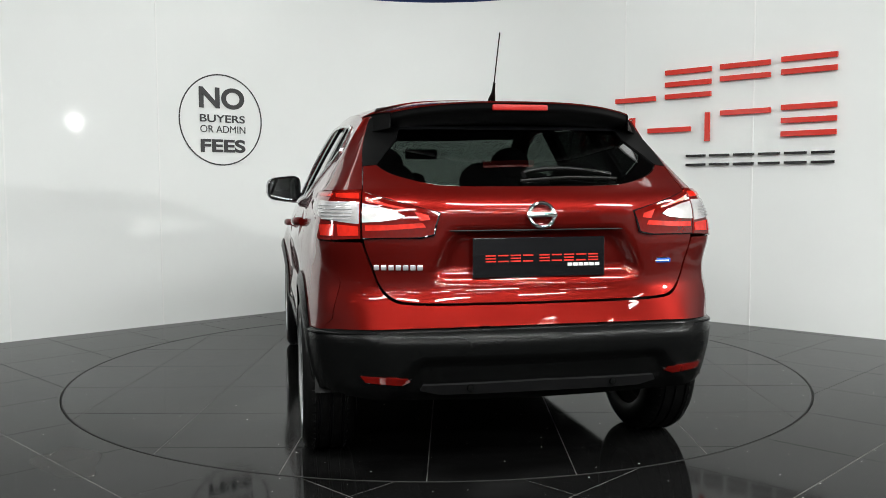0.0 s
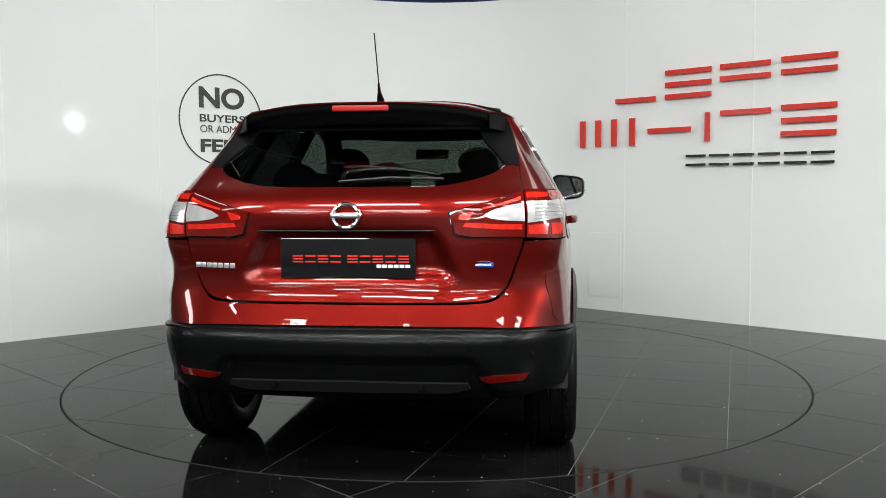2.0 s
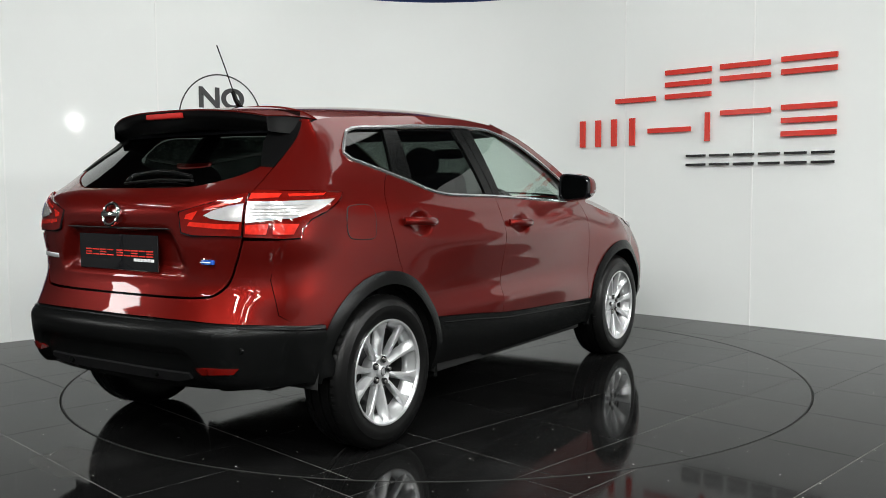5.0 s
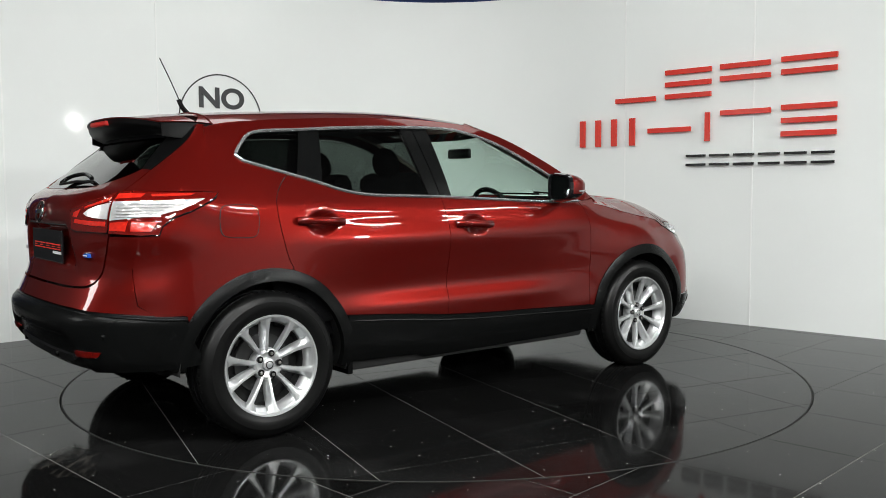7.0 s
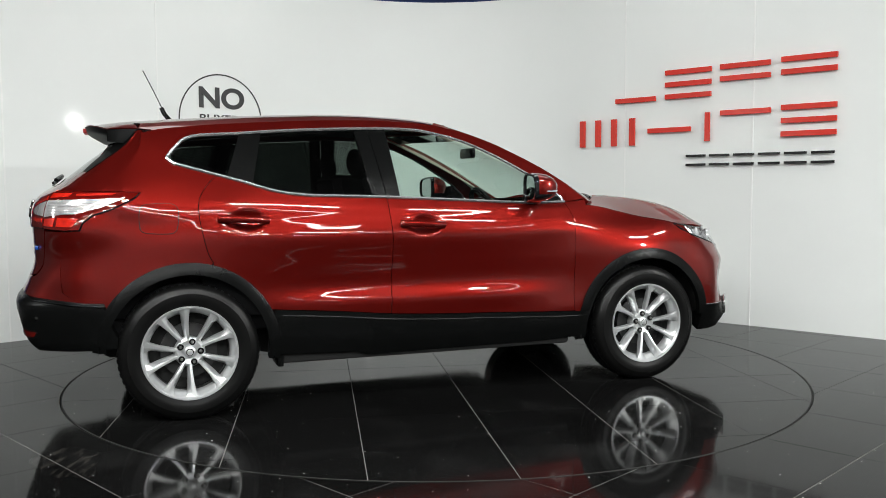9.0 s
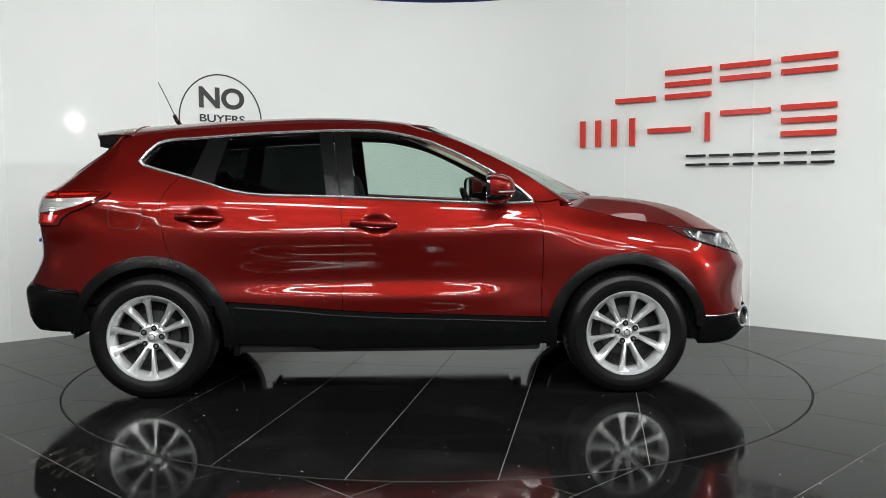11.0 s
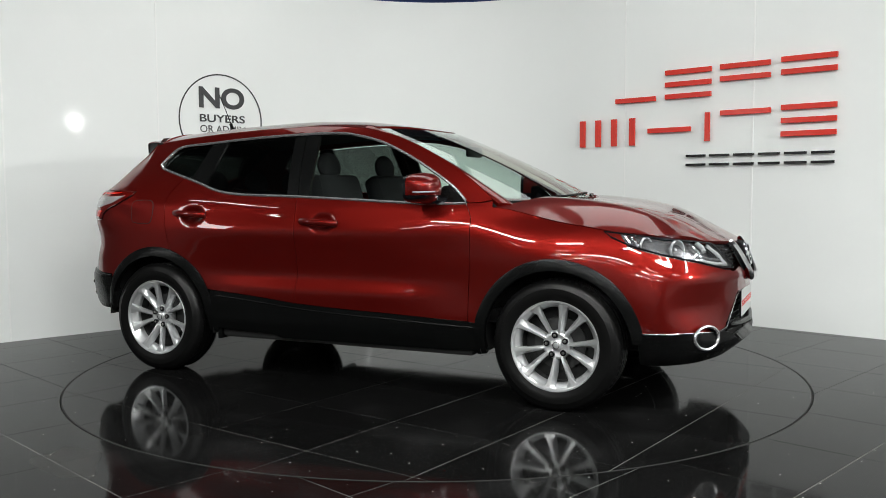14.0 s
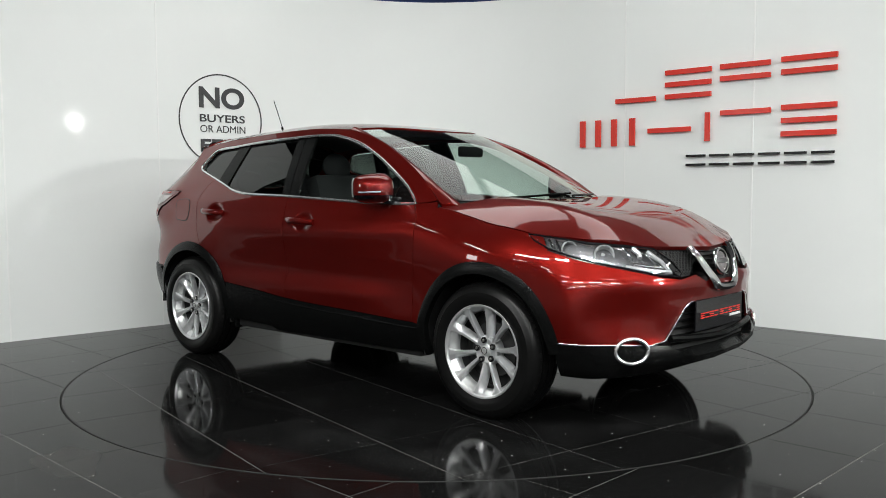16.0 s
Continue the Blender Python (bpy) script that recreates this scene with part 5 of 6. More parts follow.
def badge(x, y, z, r, face):
    """A plain bright ring with a bar across it."""
    ob = new("badge")
    ob.parent = car
    m = Matrix.Translation((x, y, z)) @ pose(0, 0, 0, 0, 12 * face, 0)
    bm = bmesh.new()
    tube_mesh(bm, [m @ Vector((0, r * math.cos(a), r * math.sin(a) * 0.93)) for a in (2 * math.pi * k / 40 for k in range(40))], 0.010 * r / 0.06, 8, True)
    part("ring", bm, CHROME, ob)
    bm = boxed(-0.009, -r * 1.22, -0.011, 0.009, r * 1.22, 0.011, bevel=0.005)
    bmesh.ops.transform(bm, matrix=m, verts=bm.verts[:])
    part("bar", bm, CHROME, ob)
    if face > 0:
        return
    bm = bmesh.new()
    lathe(bm, ((0, -0.004), (r * 0.9, -0.004), (r * 0.9, 0.004), (0, 0.004)), 32, m @ pose(0, 0, 0, 0, 0, -90))
    part("disc", bm, mat("badge_grey", (0.35, 0.33, 0.33), 0.25, metal=0.8), ob)


badge(-2.092, 0.0, 1.056, 0.049, 1)


def plate(x, z, tilt, face):
    """Show plate: black with red and white bars in place of the trade name."""
    ob = new("plate")
    ob.parent = car
    ob.matrix_basis = pose(x, 0, z, 0, tilt, 0 if face < 0 else 180)
    part("board", boxed(-0.006, -0.262, -0.076, 0.004, 0.262, 0.076, bevel=0.003), GLOSS, ob, "gloss black show plate", smooth=False)
    # letters seen from behind the car run towards its right
    word = [(k, 0.012 if k < 4 else 0.028) for k in range(9)]
    for k, extra in word:
        y = 0.225 - k * 0.049 - extra
        for dz in ((0.008, -0.014) if k % 2 else (0.008, -0.003, -0.014)):
            part("red_bar", boxed(-0.0085, y - 0.040, dz - 0.0025, -0.006, y, dz + 0.0025), PLATE_RED, ob, smooth=False)
    for k in range(6):
        y = -0.112 - k * 0.022
        part("white_bar", boxed(-0.0085, y - 0.018, -0.036, -0.006, y, -0.024), PLATE_WHITE, ob, smooth=False)
    return ob


plate(-2.062, 0.895, 0, -1)
for k in range(7):
    y0 = 0.628 - k * 0.0262
    p = tail(y0 - 0.01, 0.862)
    bm = boxed(p.x - 0.006, y0 - 0.021, 0.852, p.x + 0.003, y0, 0.872, bevel=0.003)
    part("name_bar", bm, ALLOY, tailgate, "small chrome bar of the model name")
p = tail(0.51, 0.868)
bm = boxed(p.x - 0.005, -0.552, 0.860, p.x + 0.012, -0.468, 0.878, bevel=0.003)
part("side_badge", bm, BADGE_BLUE, tailgate, "small blue and chrome badge")
bm = boxed(p.x - 0.006, -0.54, 0.8795, p.x + 0.010, -0.49, 0.883, bevel=0.001)
part("side_badge_edge", bm, CHROME, tailgate)
bm = boxed(p.x - 0.0065, -0.545, 0.8665, p.x + 0.010, -0.475, 0.871, bevel=0.001)
part("side_badge_stripe", bm, PLATE_WHITE, tailgate)
# rear wiper on the window
bm = bmesh.new()
tube_mesh(bm, smooth_line([tail(y, z) + Vector((-0.024, 0, 0.006)) for y, z in ((0.03, 1.185), (0.02, 1.215), (-0.15, 1.228), (-0.34, 1.205))], 6), 0.010, 8)
part("rear_wiper", bm, PLASTIC, car, "black rear wiper")
bm = bmesh.new()
tube_mesh(bm, [tail(y, z) + Vector((-0.018, 0, 0.004)) for y, z in ((0.05, 1.182), (-0.15, 1.195), (-0.36, 1.190))], 0.007, 6)
part("wiper_blade", bm, RUBBER, car)

# ---- nose ----
# bumper skin, lamps, grille and lower intake
nb = [(0.0, 0.700), (0.17, 0.700), (0.235, 0.735), (0.36, 0.718), (0.47, 0.735), (0.62, 0.775), (0.80, 0.815), (1.01, 0.862)] + [(1.005, 0.80), (1.02, 0.74), (1.055, 0.69), (1.115, 0.625), (1.07, 0.55), (1.022, 0.448), (1.01, 0.432), (0.85, 0.432), (0.66, 0.430), (0.55, 0.42), (0.46, 0.435), (0.40, 0.50), (0.335, 0.585), (0.30, 0.605), (0.0, 0.610)]


def bumper_skin(y, z):
    """The nose with the shallow pockets over the fog lamps."""
    p = nose(y, z)
    w = abs(y)
    e = math.exp(-((w - 0.66) / 0.16) ** 4) * math.exp(-((z - 0.555) / 0.085) ** 2)
    out = Vector((p.x - 1.35, p.y, 0)).normalized()
    ridge = math.exp(-((z - 0.70) / 0.035) ** 2) * math.exp(-((w - 0.45) / 0.3) ** 4)
    return p - out * (0.020 * e) + out * (0.008 * ridge)


front_bumper = sheet("front_bumper", nb + [(-x, z) for x, z in nb[::-1] if x > 1e-6], bumper_skin, PAINT, car, "red front bumper", step=0.025)
nl = [(0.0, 0.345), (0.25, 0.345), (0.36, 0.36), (0.46, 0.41), (0.55, 0.42), (0.66, 0.428), (0.85, 0.430), (1.0, 0.430), (1.0, 0.268), (0.85, 0.262), (0.66, 0.272), (0.5, 0.282), (0.25, 0.290), (0.0, 0.292)]
lower = sheet("lower_front_bumper", nl + [(-x, z) for x, z in nl[::-1] if x > 1e-6], nose, PLASTIC, car, "black plastic front bumper lip", step=0.03, lift=0.008, thick=0.05)


def behind(d):
    def f(y, z):
        p = nose(y, z)
        return Vector((p.x - d, p.y, p.z))
    return f


intake = [(0.0, 0.606), (0.30, 0.602), (0.335, 0.582), (0.40, 0.497), (0.455, 0.437), (0.36, 0.362), (0.25, 0.348), (0.0, 0.348)]
sheet("lower_intake", intake + [(-x, z) for x, z in intake[::-1] if x > 1e-6], behind(0.045), INNER, car, "black lower air intake", gap=-0.01, step=0.05, thick=0)
for z in (0.375, 0.405, 0.44, 0.475, 0.51, 0.545, 0.58):
    bm = bmesh.new()
    w = 0.44 - (0.12 if z > 0.55 else 0.05)
    tube_mesh(bm, [nose(y, z) + Vector((-0.035, 0, 0)) for y in np.linspace(-w, w, 16).tolist()], 0.006, 5)
    part("intake_slat", bm, PLASTIC, car)
bm = bmesh.new()
tube_mesh(bm, smooth_line([nose(y, z) + Vector((0.002, 0, 0)) for y, z in [(-0.43, 0.44)] + [(y, 0.438 - 0.02 * (1 - (y / 0.4) ** 2)) for y in np.linspace(-0.38, 0.38, 9).tolist()] + [(0.43, 0.44)]], 3), 0.018, 8)
part("intake_bar", bm, PLASTIC, car)
for sgn in (-1, 1):
    bm = bmesh.new()
    tube_mesh(bm, [nose(sgn * y, z) + Vector((0.007, sgn * 0.007, 0)) for y, z in ((1.0, 0.432), (0.85, 0.431), (0.66, 0.429), (0.55, 0.42), (0.46, 0.435), (0.40, 0.50), (0.335, 0.585), (0.30, 0.604), (0.27, 0.608))], 0.0017, 6)
    part("bumper_trim", bm, SATIN_CHROME, front_bumper, "thin bright line along the bumper")
    # fog lamp in a chrome ring
    fog = new("fog_lamp")
    fog.parent = car
    c = nose(sgn * 0.638, 0.405)
    m = Matrix.Translation(c + Vector((0.010, sgn * 0.004, -0.004))) @ pose(0, 0, 0, 0, 0, sgn * 37)
    bm = bmesh.new()
    tube_mesh(bm, [m @ Vector((0.0, 0.080 * math.cos(a), 0.058 * math.sin(a))) for a in (2 * math.pi * k / 40 for k in range(40))], 0.0088, 8, True)
    part("ring", bm, SATIN_CHROME, fog, "chrome fog lamp ring")
    bm = bmesh.new()
    lathe(bm, ((0, -0.05), (0.05, -0.045), (0.076, 0.0)), 32, m @ pose(0, 0, 0, 0, 0, -90) @ Matrix.Diagonal((1, 1, 0.74, 1)))
    part("bowl", bm, GLOSS, fog)
    bm = bmesh.new()
    lathe(bm, ((0, 0.012), (0.025, 0.008), (0.04, -0.006)), 24, m @ Matrix.Translation((-0.03, 0, 0)) @ pose(0, 0, 0, 0, 0, -90))
    part("lens", bm, GLOSS, fog)
    # headlamp
    head = [(1.145, 0.934), (1.02, 0.925), (0.90, 0.915), (0.70, 0.898), (0.52, 0.878), (0.43, 0.864), (0.372, 0.800), (0.338, 0.742), (0.352, 0.730), (0.47, 0.742), (0.62, 0.782), (0.80, 0.822), (1.00, 0.868), (1.10, 0.905)]
    headlamp = new("headlamp")
    headlamp.parent = car
    poly = head if sgn > 0 else mirror(head)
    sheet("housing", poly, behind(0.05), LAMP_HOUSING, headlamp, gap=0, step=0.05, thick=0)
    cover = sheet("cover", poly, nose, LENS_CLEAR, headlamp, "clear headlamp cover", gap=0.001, step=0.05, thick=0.0, lift=0.002)
    cover.visible_shadow = False
    bm = bmesh.new()
    tube_mesh(bm, [nose(*p) for p in poly], 0.005, 5, True)
    part("seal", bm, GLOSS, headlamp)
    shine = [(0.90, 0.905), (0.72, 0.893), (0.50, 0.868), (0.47, 0.76), (0.62, 0.792), (0.80, 0.832), (0.90, 0.855)]
    sheet("reflector_panel", shine if sgn > 0 else mirror(shine), behind(0.042), LAMP_PANEL, headlamp, "silver inner reflector panel", gap=0, step=0.05, thick=0)
    for y, z, r in ((0.83, 0.866, 0.036), (0.655, 0.838, 0.047)):
        p = nose(sgn * y, z) + Vector((-0.035, -sgn * 0.012, 0))
        turn = Matrix.Translation(p) @ pose(0, 0, 0, 0, 0, -90 + sgn * 28)
        bm = bmesh.new()
        lathe(bm, ((r * 0.25, -0.03), (r * 0.8, -0.012), (r, 0.012), (r * 1.1, 0.014), (r * 1.12, 0.0)), 28, turn)
        part("reflector", bm, LENS_BODY, headlamp, "bright reflector bowl")
        bm = bmesh.new()
        lathe(bm, ((0, 0.004), (r * 0.2, 0.0), (r * 0.32, -0.016)), 24, turn)
        part("projector", bm, LENS_BODY, headlamp)
    # running light: a bright tick round the inner corner
    for pts, r, mt in (([(0.60, 0.786), (0.50, 0.764), (0.388, 0.752), (0.418, 0.802), (0.462, 0.852)], 0.0105, LENS_BODY),
                       ([(0.56, 0.802), (0.50, 0.787), (0.432, 0.778), (0.452, 0.808), (0.485, 0.846)], 0.006, CHROME),
                       ([(0.52, 0.868), (0.505, 0.842), (0.515, 0.822)], 0.013, LENS_BODY), ([(0.56, 0.872), (0.55, 0.83), (0.56, 0.79)], 0.005, CHROME)):
        bm = bmesh.new()
        tube_mesh(bm, [nose(sgn * y, z) + Vector((-0.014, 0, 0)) for y, z in pts], r, 8)
        part("running_light", bm, mt, headlamp, "white running light strip")
    for k in range(4):
        bm = bmesh.new()
        y = 0.88 + k * 0.05
        tube_mesh(bm, [nose(sgn * y, 0.86 + k * 0.012) + Vector((-0.03, 0, 0)), nose(sgn * (y + 0.02), 0.905 + k * 0.006) + Vector((-0.03, 0, 0))], 0.007, 6)
        part("bulb_fin", bm, CHROME, headlamp)
    # grille side with its mesh of small cells
    gr = [(0.185, 0.862), (0.43, 0.860), (0.372, 0.800), (0.338, 0.745), (0.30, 0.728), (0.24, 0.732), (0.16, 0.80)]
    sheet("grille", gr if sgn > 0 else mirror(gr), behind(0.03), INNER, car, "black grille", gap=-0.004, step=0.05, thick=0)
    bm = bmesh.new()
    for r in range(8):
        for k in range(12):
            y, z = 0.165 + k * 0.024 + (r % 2) * 0.012, 0.740 + r * 0.0165
            if inside(gr, y, z):
                q = nose(sgn * y, z) + Vector((-0.016, 0, 0))
                tube_mesh(bm, [q + Vector((0, 0.010 * math.cos(a), 0.0062 * math.sin(a))) for a in (2 * math.pi * j / 6 for j in range(6))], 0.0018, 4, True)
    part("grille_mesh", bm, PLASTIC, car, "black honeycomb grille mesh")
    # one arm of the bright V
    def vee(u, t, sgn=sgn):
        y = sgn * (0.205 - 0.118 * u ** 1.25)
        z = 0.868 - 0.20 * u
        w = 0.027 + 0.014 * u
        p = nose(y - sgn * w * (t - 0.5) * 1.7, z + w * (t - 0.5) * 0.35)
        return p + Vector((0.020 + 0.014 * math.sin(math.pi * t), 0, 0))
    strip("grille_blade", vee, 0, 1, 0, 1, 14, 5, CHROME, car, "chrome arm of the V-shaped grille trim", flip=sgn > 0, thick=0.03)
foot = bmesh.new()
tube_mesh(foot, smooth_line([nose(y, z) + Vector((0.016, 0, 0)) for y, z in ((-0.105, 0.688), (-0.08, 0.667), (0.0, 0.660), (0.08, 0.667), (0.105, 0.688))], 5), 0.020, 8)
part("grille_foot", foot, CHROME, car, "chrome foot of the V-shaped grille trim")
mid_poly = [(-0.20, 0.868), (0.20, 0.868), (0.10, 0.70), (0.07, 0.665), (-0.07, 0.665), (-0.10, 0.70)]
sheet("grille_centre", mid_poly, behind(0.02), INNER, car, gap=0, step=0.05, thick=0)
for z in np.linspace(0.69, 0.855, 9).tolist():
    bm = bmesh.new()
    w = 0.06 + (z - 0.66) * 0.58
    tube_mesh(bm, [nose(y, z) + Vector((-0.012, 0, 0)) for y in (-w, 0.0, w)], 0.004, 5)
    part("grille_slat", bm, GLOSS, car)
badge(2.172, 0.0, 0.785, 0.064, -1)
plate(2.166, 0.530, 0, 1)

# ---- underside ----
part("underbody", boxed(-1.74, -0.56, 0.285, 1.80, 0.56, 0.42, bevel=0.04), INNER, car, "black underbody")
part("floor_pan", boxed(-0.86, -0.80, 0.24, 0.84, 0.80, 0.34, bevel=0.02), INNER, car)
part("radiator_pack", boxed(1.72, -0.60, 0.25, 2.02, 0.60, 0.70, bevel=0.05), INNER, car)
part("bumper_beam", boxed(-1.98, -0.62, 0.40, -1.72, 0.62, 0.66, bevel=0.05), INNER, car)
part("engine_bay", boxed(0.80, -0.60, 0.4, 1.80, 0.60, 0.88, bevel=0.05), INNER, car)
bm = bmesh.new()
tube_mesh(bm, [(-1.2, 0.35, 0.27), (-1.35, 0.36, 0.28), (-1.6, 0.38, 0.29)], 0.025, 12)
part("exhaust_pipe", bm, INNER, car)

# ---- cabin ----
cabin = new("cabin")
cabin.parent = car
bm = boxed(-1.80, -0.72, 0.42, 0.95, 0.72, 0.50, bevel=0.01)
part("cabin_floor", bm, SEAT, cabin)
for s in (-1, 1):
    part("door_card", boxed(-1.25, s * 0.735, 0.5, 0.80, s * 0.765, 1.065, bevel=0.01), SEAT, cabin)
    part("load_side", boxed(-1.88, s * 0.60, 0.5, -1.25, s * 0.70, 1.10, bevel=0.02), SEAT, cabin)
strip("headliner", lambda x, v: roof(x, v * 0.96) - Vector((0, 0, 0.035)), -1.40, 0.03, -1, 1, 16, 12, TRIM_GREY, cabin, flip=True, thick=0)
part("dashboard", boxed(0.62, -0.70, 0.60, 1.05, 0.70, 1.03, bevel=0.07), SEAT, cabin, "dark soft dashboard")
part("parcel_shelf", boxed(-1.72, -0.58, 1.03, -1.25, 0.58, 1.05, bevel=0.008), SEAT, cabin)
bm = bmesh.new()
wc = Matrix.Translation((0.50, -0.37, 0.98)) @ pose(0, 0, 0, 0, -25, 0)
tube_mesh(bm, [wc @ Vector((0, 0.185 * math.cos(a), 0.185 * math.sin(a))) for a in (2 * math.pi * k / 32 for k in range(32))], 0.016, 8, True)
for a in (0, math.pi, -math.pi / 2):
    tube_mesh(bm, [wc @ Vector((0.02, 0, 0)), wc @ Vector((0, 0.18 * math.cos(a), 0.18 * math.sin(a)))], 0.018, 6)
part("steering_wheel", bm, PLASTIC, cabin)
bm = boxed(0.50, -0.11, 1.35, 0.53, 0.11, 1.415, bevel=0.012)
part("cabin_mirror", bm, PLASTIC, cabin)


def seat(name, x, y, w, z0=0.52, tall=1.19):
    ob = new(name)
    ob.parent = cabin
    part("cushion", boxed(x - 0.02, y - w / 2, z0, x + 0.48, y + w / 2, z0 + 0.17, bevel=0.05), SEAT, ob)
    bm = boxed(-0.07, -w / 2, 0, 0.07, w / 2, tall - z0 - 0.07, bevel=0.05)
    bmesh.ops.transform(bm, matrix=Matrix.Translation((x, y, z0 + 0.1)) @ pose(0, 0, 0, 0, -16, 0), verts=bm.verts[:])
    part("seat_back", bm, SEAT, ob)
    bm = bmesh.new()
    bmesh.ops.create_uvsphere(bm, u_segments=20, v_segments=12, radius=1, matrix=Matrix.LocRotScale((0, 0, 0.10), None, (0.05, 0.115, 0.09)))
    for sy in (-0.06, 0.06):
        tube_mesh(bm, [(0.01, sy, -0.06), (0, sy, 0.05)], 0.007, 6)
    bmesh.ops.transform(bm, matrix=Matrix.Translation((x - 0.175, y, tall - 0.035)) @ pose(0, 0, 0, 0, -10, 0), verts=bm.verts[:])
    part("head_rest", bm, SEAT, ob)


for y in (-0.37, 0.37):
    seat("front_seat", -0.14, y, 0.50, tall=1.235)
for y in (-0.45, 0.0, 0.45):
    seat("rear_seat", -0.98, y, 0.42, tall=1.13)


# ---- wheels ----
# dark grey of the inner barrel and the brake disc
BARREL = mat("barrel_dark_grey", (0.028, 0.028, 0.028), 0.6, var=0.3, scale=30)


def wheel():
    """A tyre on a ten-spoke alloy rim; the outside looks along -y, the centre is at the origin."""
    ob = new("wheel")
    R = WHEEL_R
    bm = bmesh.new()
    lathe(bm, ((0.222, 0.10), (0.24, 0.108), (0.285, 0.112), (0.318, 0.106), (0.336, 0.090), (R, 0.07), (R, 0.055), (R - 0.008, 0.053), (R - 0.008, 0.045), (R, 0.043), (R, 0.006), (R - 0.008, 0.004), (R - 0.008, -0.004), (R, -0.006),
               (R, -0.043), (R - 0.008, -0.045), (R - 0.008, -0.053), (R, -0.055), (R, -0.07), (0.336, -0.090), (0.318, -0.106), (0.300, -0.1105), (0.298, -0.1125), (0.285, -0.113), (0.262, -0.112), (0.258, -0.110), (0.24, -0.108), (0.222, -0.10)), 72)
    bmesh.ops.recalc_face_normals(bm, faces=bm.faces[:])
    tyre = part("tyre", bm, RUBBER, ob, "black road tyre")
    blk = bmesh.new()
    for k in range(60):
        a = 2 * math.pi * k / 60
        for s in (-1, 1):
            m = Matrix.Rotation(a, 4, "Y")
            made = bmesh.ops.create_cube(blk, size=1, matrix=m @ Matrix.LocRotScale((R - 0.0095, s * 0.076, 0), Euler((0, 0, s * 0.5)), (0.014, 0.032, 0.022)))
    tagged(part("tread", blk, RUBBER, tyre), kind="stuff")
    bm = bmesh.new()
    lathe(bm, ((0.216, -0.083), (0.219, -0.090), (0.226, -0.096), (0.232, -0.099), (0.238, -0.106), (0.236, -0.111), (0.229, -0.110), (0.222, -0.100)), 72)
    bmesh.ops.recalc_face_normals(bm, faces=bm.faces[:])
    rim = part("rim", bm, ALLOY, ob, "silver ten-spoke alloy rim")
    bm = bmesh.new()
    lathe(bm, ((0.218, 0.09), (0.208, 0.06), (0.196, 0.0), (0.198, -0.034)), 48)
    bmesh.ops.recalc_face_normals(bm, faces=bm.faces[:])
    part("barrel", bm, BARREL, rim, "dark grey inner barrel")
    bm = bmesh.new()
    lathe(bm, ((0.198, -0.034), (0.200, -0.062), (0.209, -0.074), (0.2165, -0.084)), 72)
    bmesh.ops.recalc_face_normals(bm, faces=bm.faces[:])
    part("barrel_lip", bm, ALLOY, rim)
    bm = bmesh.new()
    lathe(bm, ((0, -0.058), (0.030, -0.058), (0.060, -0.068), (0.072, -0.064), (0.078, -0.045), (0.075, -0.01)), 40)
    part("hub", bm, ALLOY, rim)
    bm = bmesh.new()
    lathe(bm, ((0, -0.078), (0.020, -0.077), (0.028, -0.072), (0.030, -0.055)), 28)
    part("centre_cap", bm, ALLOY, rim, "silver centre cap")
    bm = bmesh.new()
    tube_mesh(bm, [(0.017 * math.cos(a), -0.078, 0.017 * math.sin(a)) for a in (2 * math.pi * k / 20 for k in range(20))], 0.002, 5, True)
    part("cap_ring", bm, GLOSS, rim)
    # five pairs of spokes, widening to the rim
    for k in range(5):
        for s in (-1, 1):
            a0 = math.radians(90 + 72 * k + s * 24.5)
            a1 = math.radians(90 + 72 * k + s * 20.5)
            bm = bmesh.new()
            rows = []
            for r, a, w, y, d in ((0.045, a0, 0.0150, -0.062, 0.03), (0.085, a0 + (a1 - a0) * 0.3, 0.0155, -0.075, 0.035), (0.15, a0 + (a1 - a0) * 0.7, 0.0205, -0.087, 0.035), (0.186, a1, 0.0245, -0.094, 0.03), (0.206, a1, 0.0250, -0.098, 0.025), (0.2185, a1, 0.034, -0.100, 0.02), (0.2275, a1, 0.047, -0.1025, 0.018)):
                c, n = Vector((math.cos(a), 0, math.sin(a))), Vector((-math.sin(a), 0, math.cos(a)))
                rows.append([bm.verts.new(c * r + n * e * s * w * (0.84 if r < 0.2 else 1.0) + Vector((0, y + h, 0))) for e, h in ((-1, d), (-1, 0.006), (-0.86, 0.0015), (-0.05, 0.0), (0.06, 0.001), (0.88, 0.030 if 0.08 < r < 0.2 else 0.008), (1, d + 0.01))])
            for p, q in zip(rows, rows[1:]):
                for j in range(6):
                    bm.faces.new((p[j], p[j + 1], q[j + 1], q[j]))
            bmesh.ops.recalc_face_normals(bm, faces=bm.faces[:])
            part("spoke", bm, ALLOY, rim)
        a = math.radians(90 + 72 * k)
        bm = bmesh.new()
        lathe(bm, ((0, -0.081), (0.006, -0.0805), (0.0085, -0.077), (0.0085, -0.06)), 6, Matrix.Translation((0.053 * math.cos(a), 0, 0.053 * math.sin(a))))
        part("wheel_nut", bm, STEEL, rim)
        bm = bmesh.new()
        lathe(bm, ((0.0, -0.0745), (0.0150, -0.0745), (0.0165, -0.0725), (0.0165, -0.05)), 16, Matrix.Translation((0.053 * math.cos(a), 0.0, 0.053 * math.sin(a))))
        part("nut_recess", bm, GLOSS, rim)
    bm = bmesh.new()
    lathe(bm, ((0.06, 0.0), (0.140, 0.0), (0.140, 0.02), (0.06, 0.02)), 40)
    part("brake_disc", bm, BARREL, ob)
    bm = bmesh.new()
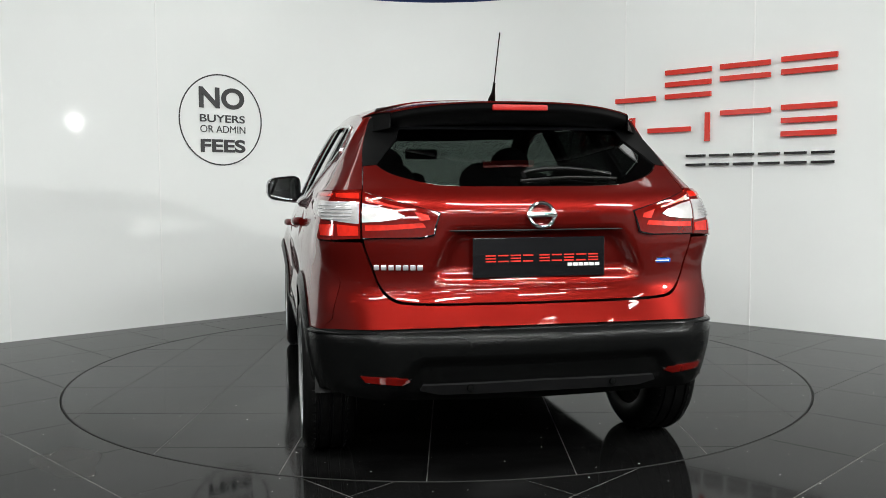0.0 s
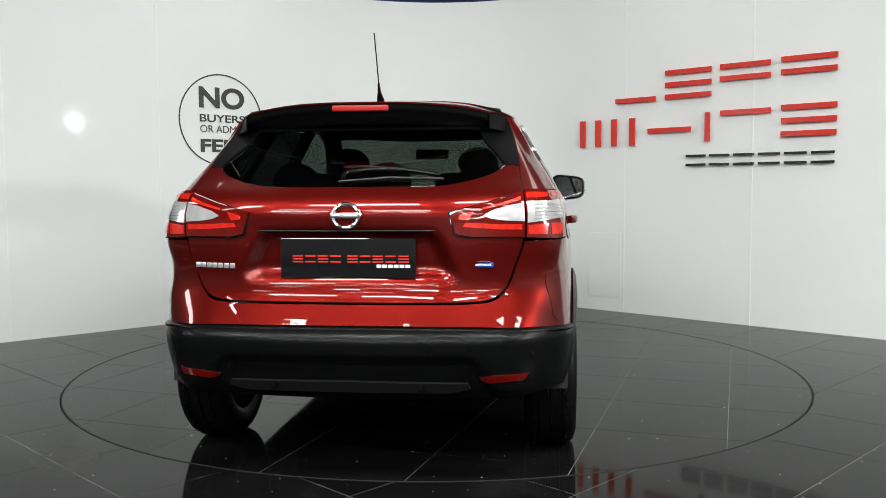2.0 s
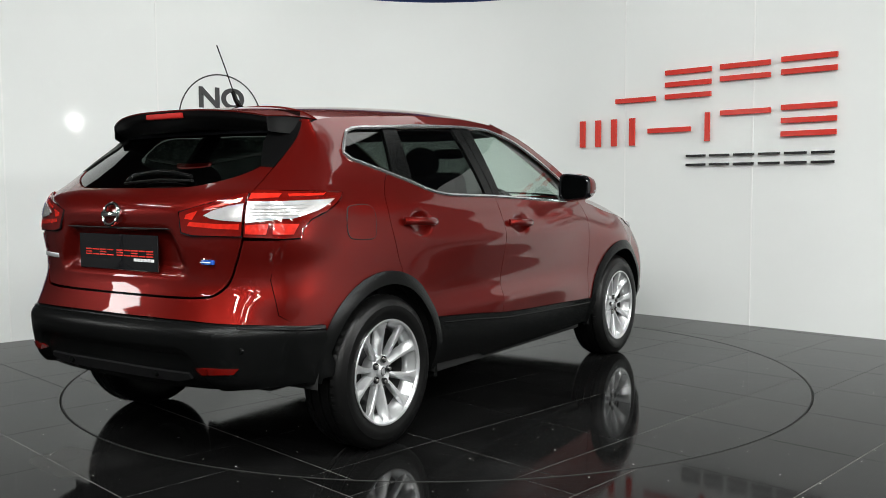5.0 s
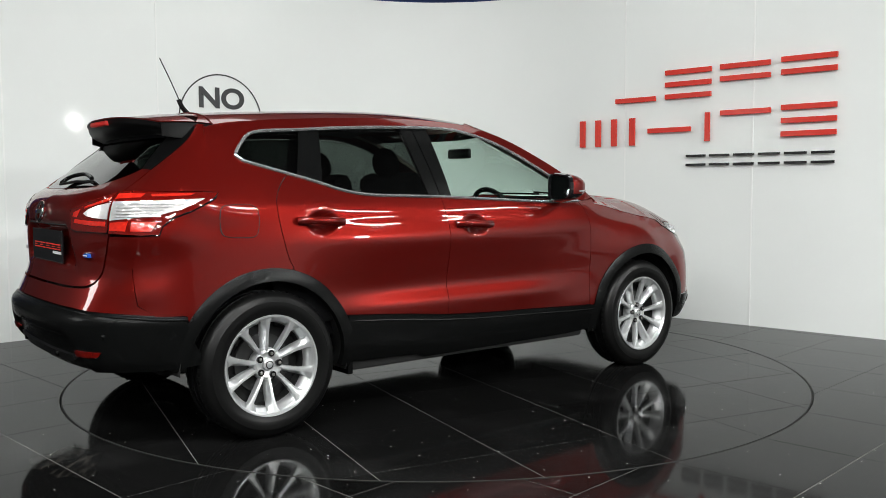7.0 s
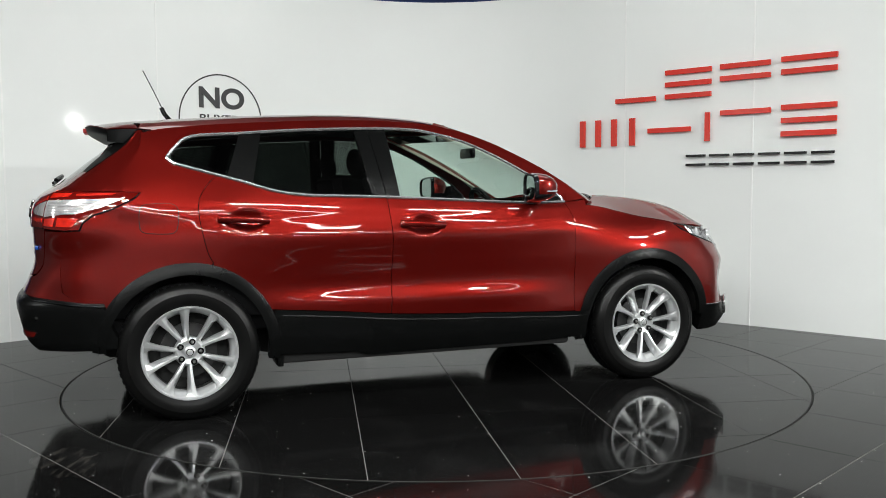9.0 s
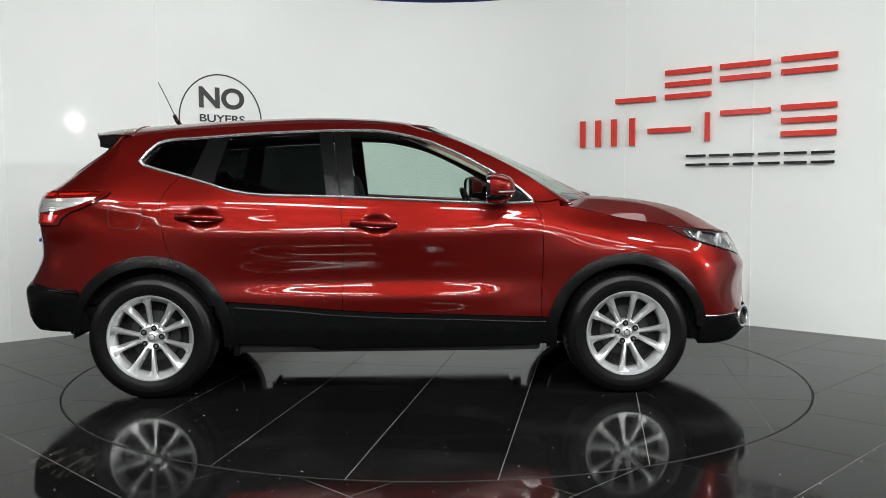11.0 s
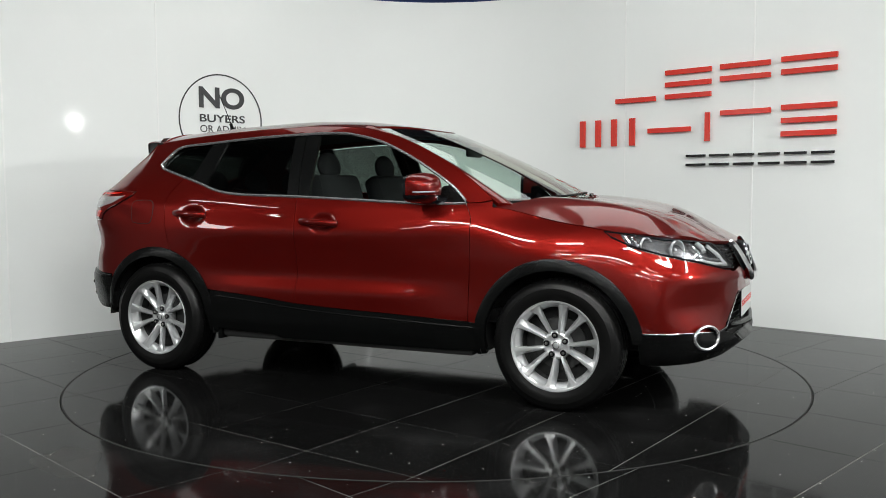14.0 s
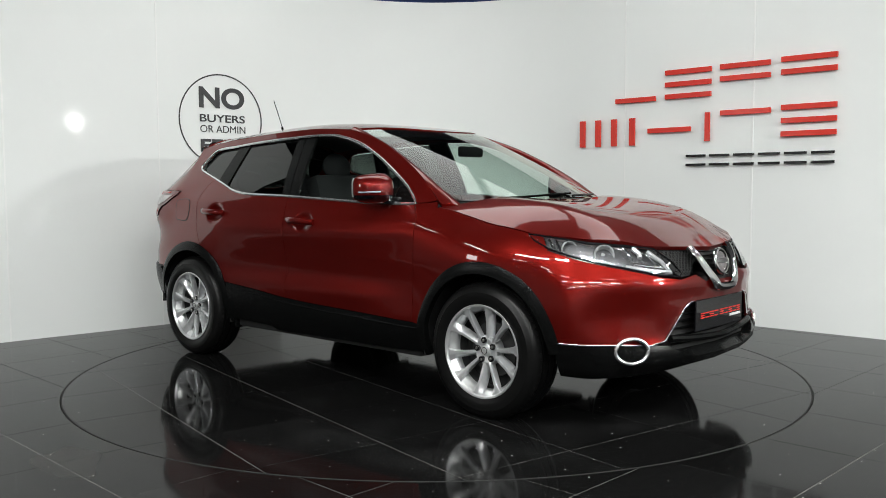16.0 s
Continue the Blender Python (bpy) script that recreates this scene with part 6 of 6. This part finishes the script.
    lathe(bm, ((0.0, 0.03), (0.20, 0.03)), 32)
    part("back_plate", bm, INNER, ob)
    return ob


master = wheel()
master.parent = car
master.matrix_basis = pose(-AXLE, -0.769, HUB_Z + 0.004, 0, 14, 0)
copy_thing(master, pose(AXLE, -0.769, HUB_Z + 0.004, 0, -9, 0))
for x, spin in ((-AXLE, 20), (AXLE, 40)):
    copy_thing(master, pose(x, 0.769, HUB_Z + 0.004, 0, spin, 0) @ pose(0, 0, 0, 0, 0, 180))


# ---- pieces of the floor ----
lay_tiles(floor, math.radians(45), -1.94, -2.07, 18, hole=GAP_R)
lay_tiles(turntable, math.radians(-12), 0.03, 0.008, 6, disc=TABLE_R - 0.006)


# pale scuff streaks on the floor beside the turntable
def scuffs():
    dust = mat("pale_dust", (0.42, 0.38, 0.33), 0.9)
    nt = dust.node_tree
    bs, out = nt.nodes["Principled BSDF"], nt.nodes["Material Output"]
    mix, tr, n = nt.nodes.new("ShaderNodeMixShader"), nt.nodes.new("ShaderNodeBsdfTransparent"), nt.nodes.new("ShaderNodeTexNoise")
    co, ramp = nt.nodes.new("ShaderNodeTexCoord"), nt.nodes.new("ShaderNodeMapRange")
    n.inputs["Scale"].default_value, n.inputs["Detail"].default_value = 38, 6
    ramp.inputs[1].default_value, ramp.inputs[2].default_value, ramp.inputs[4].default_value = 0.52, 0.85, 0.13
    mp = nt.nodes.new("ShaderNodeMapping")
    mp.inputs["Rotation"].default_value, mp.inputs["Scale"].default_value = (0, 0, math.radians(-32)), (1.0, 0.18, 1.0)
    nt.links.new(co.outputs["Object"], mp.inputs["Vector"])
    nt.links.new(mp.outputs[0], n.inputs["Vector"])
    nt.links.new(n.outputs["Fac"], ramp.inputs[0])
    nt.links.new(ramp.outputs[0], mix.inputs[0])
    nt.links.new(tr.outputs[0], mix.inputs[1])
    nt.links.new(bs.outputs[0], mix.inputs[2])
    nt.links.new(mix.outputs[0], out.inputs[0])
    bm = bmesh.new()
    rim = [(math.cos(a) * (0.13 + 0.03 * math.sin(3 * a)), math.sin(a) * (0.24 + 0.04 * math.cos(5 * a))) for a in (2 * math.pi * k / 26 for k in range(26))]
    turn = Matrix.Rotation(math.radians(32), 3, "Z")
    bm.faces.new([bm.verts.new(turn @ Vector((x, y, 0)) + Vector((-1.57, -1.97, 0.0009))) for x, y in rim])
    ob = finish(bm, "floor_scuff", dust)
    tagged(ob, "pale dusty scuff streaks on the black floor", "scuff marks", kind="stuff")


scuffs()


def motions():
    ts = sorted({k * 0.25 for k in range(65)} | {0.1, 15.9})
    walk(turntable, [(t, pose(0, 0, 0, 0, 0, turn_at(t))) for t in ts])
    walk(car, [(t, pose(0, 0, 0, 0, 0, turn_at(t)) @ pose(CAR_AT[0], CAR_AT[1], 0)) for t in ts])


motions()
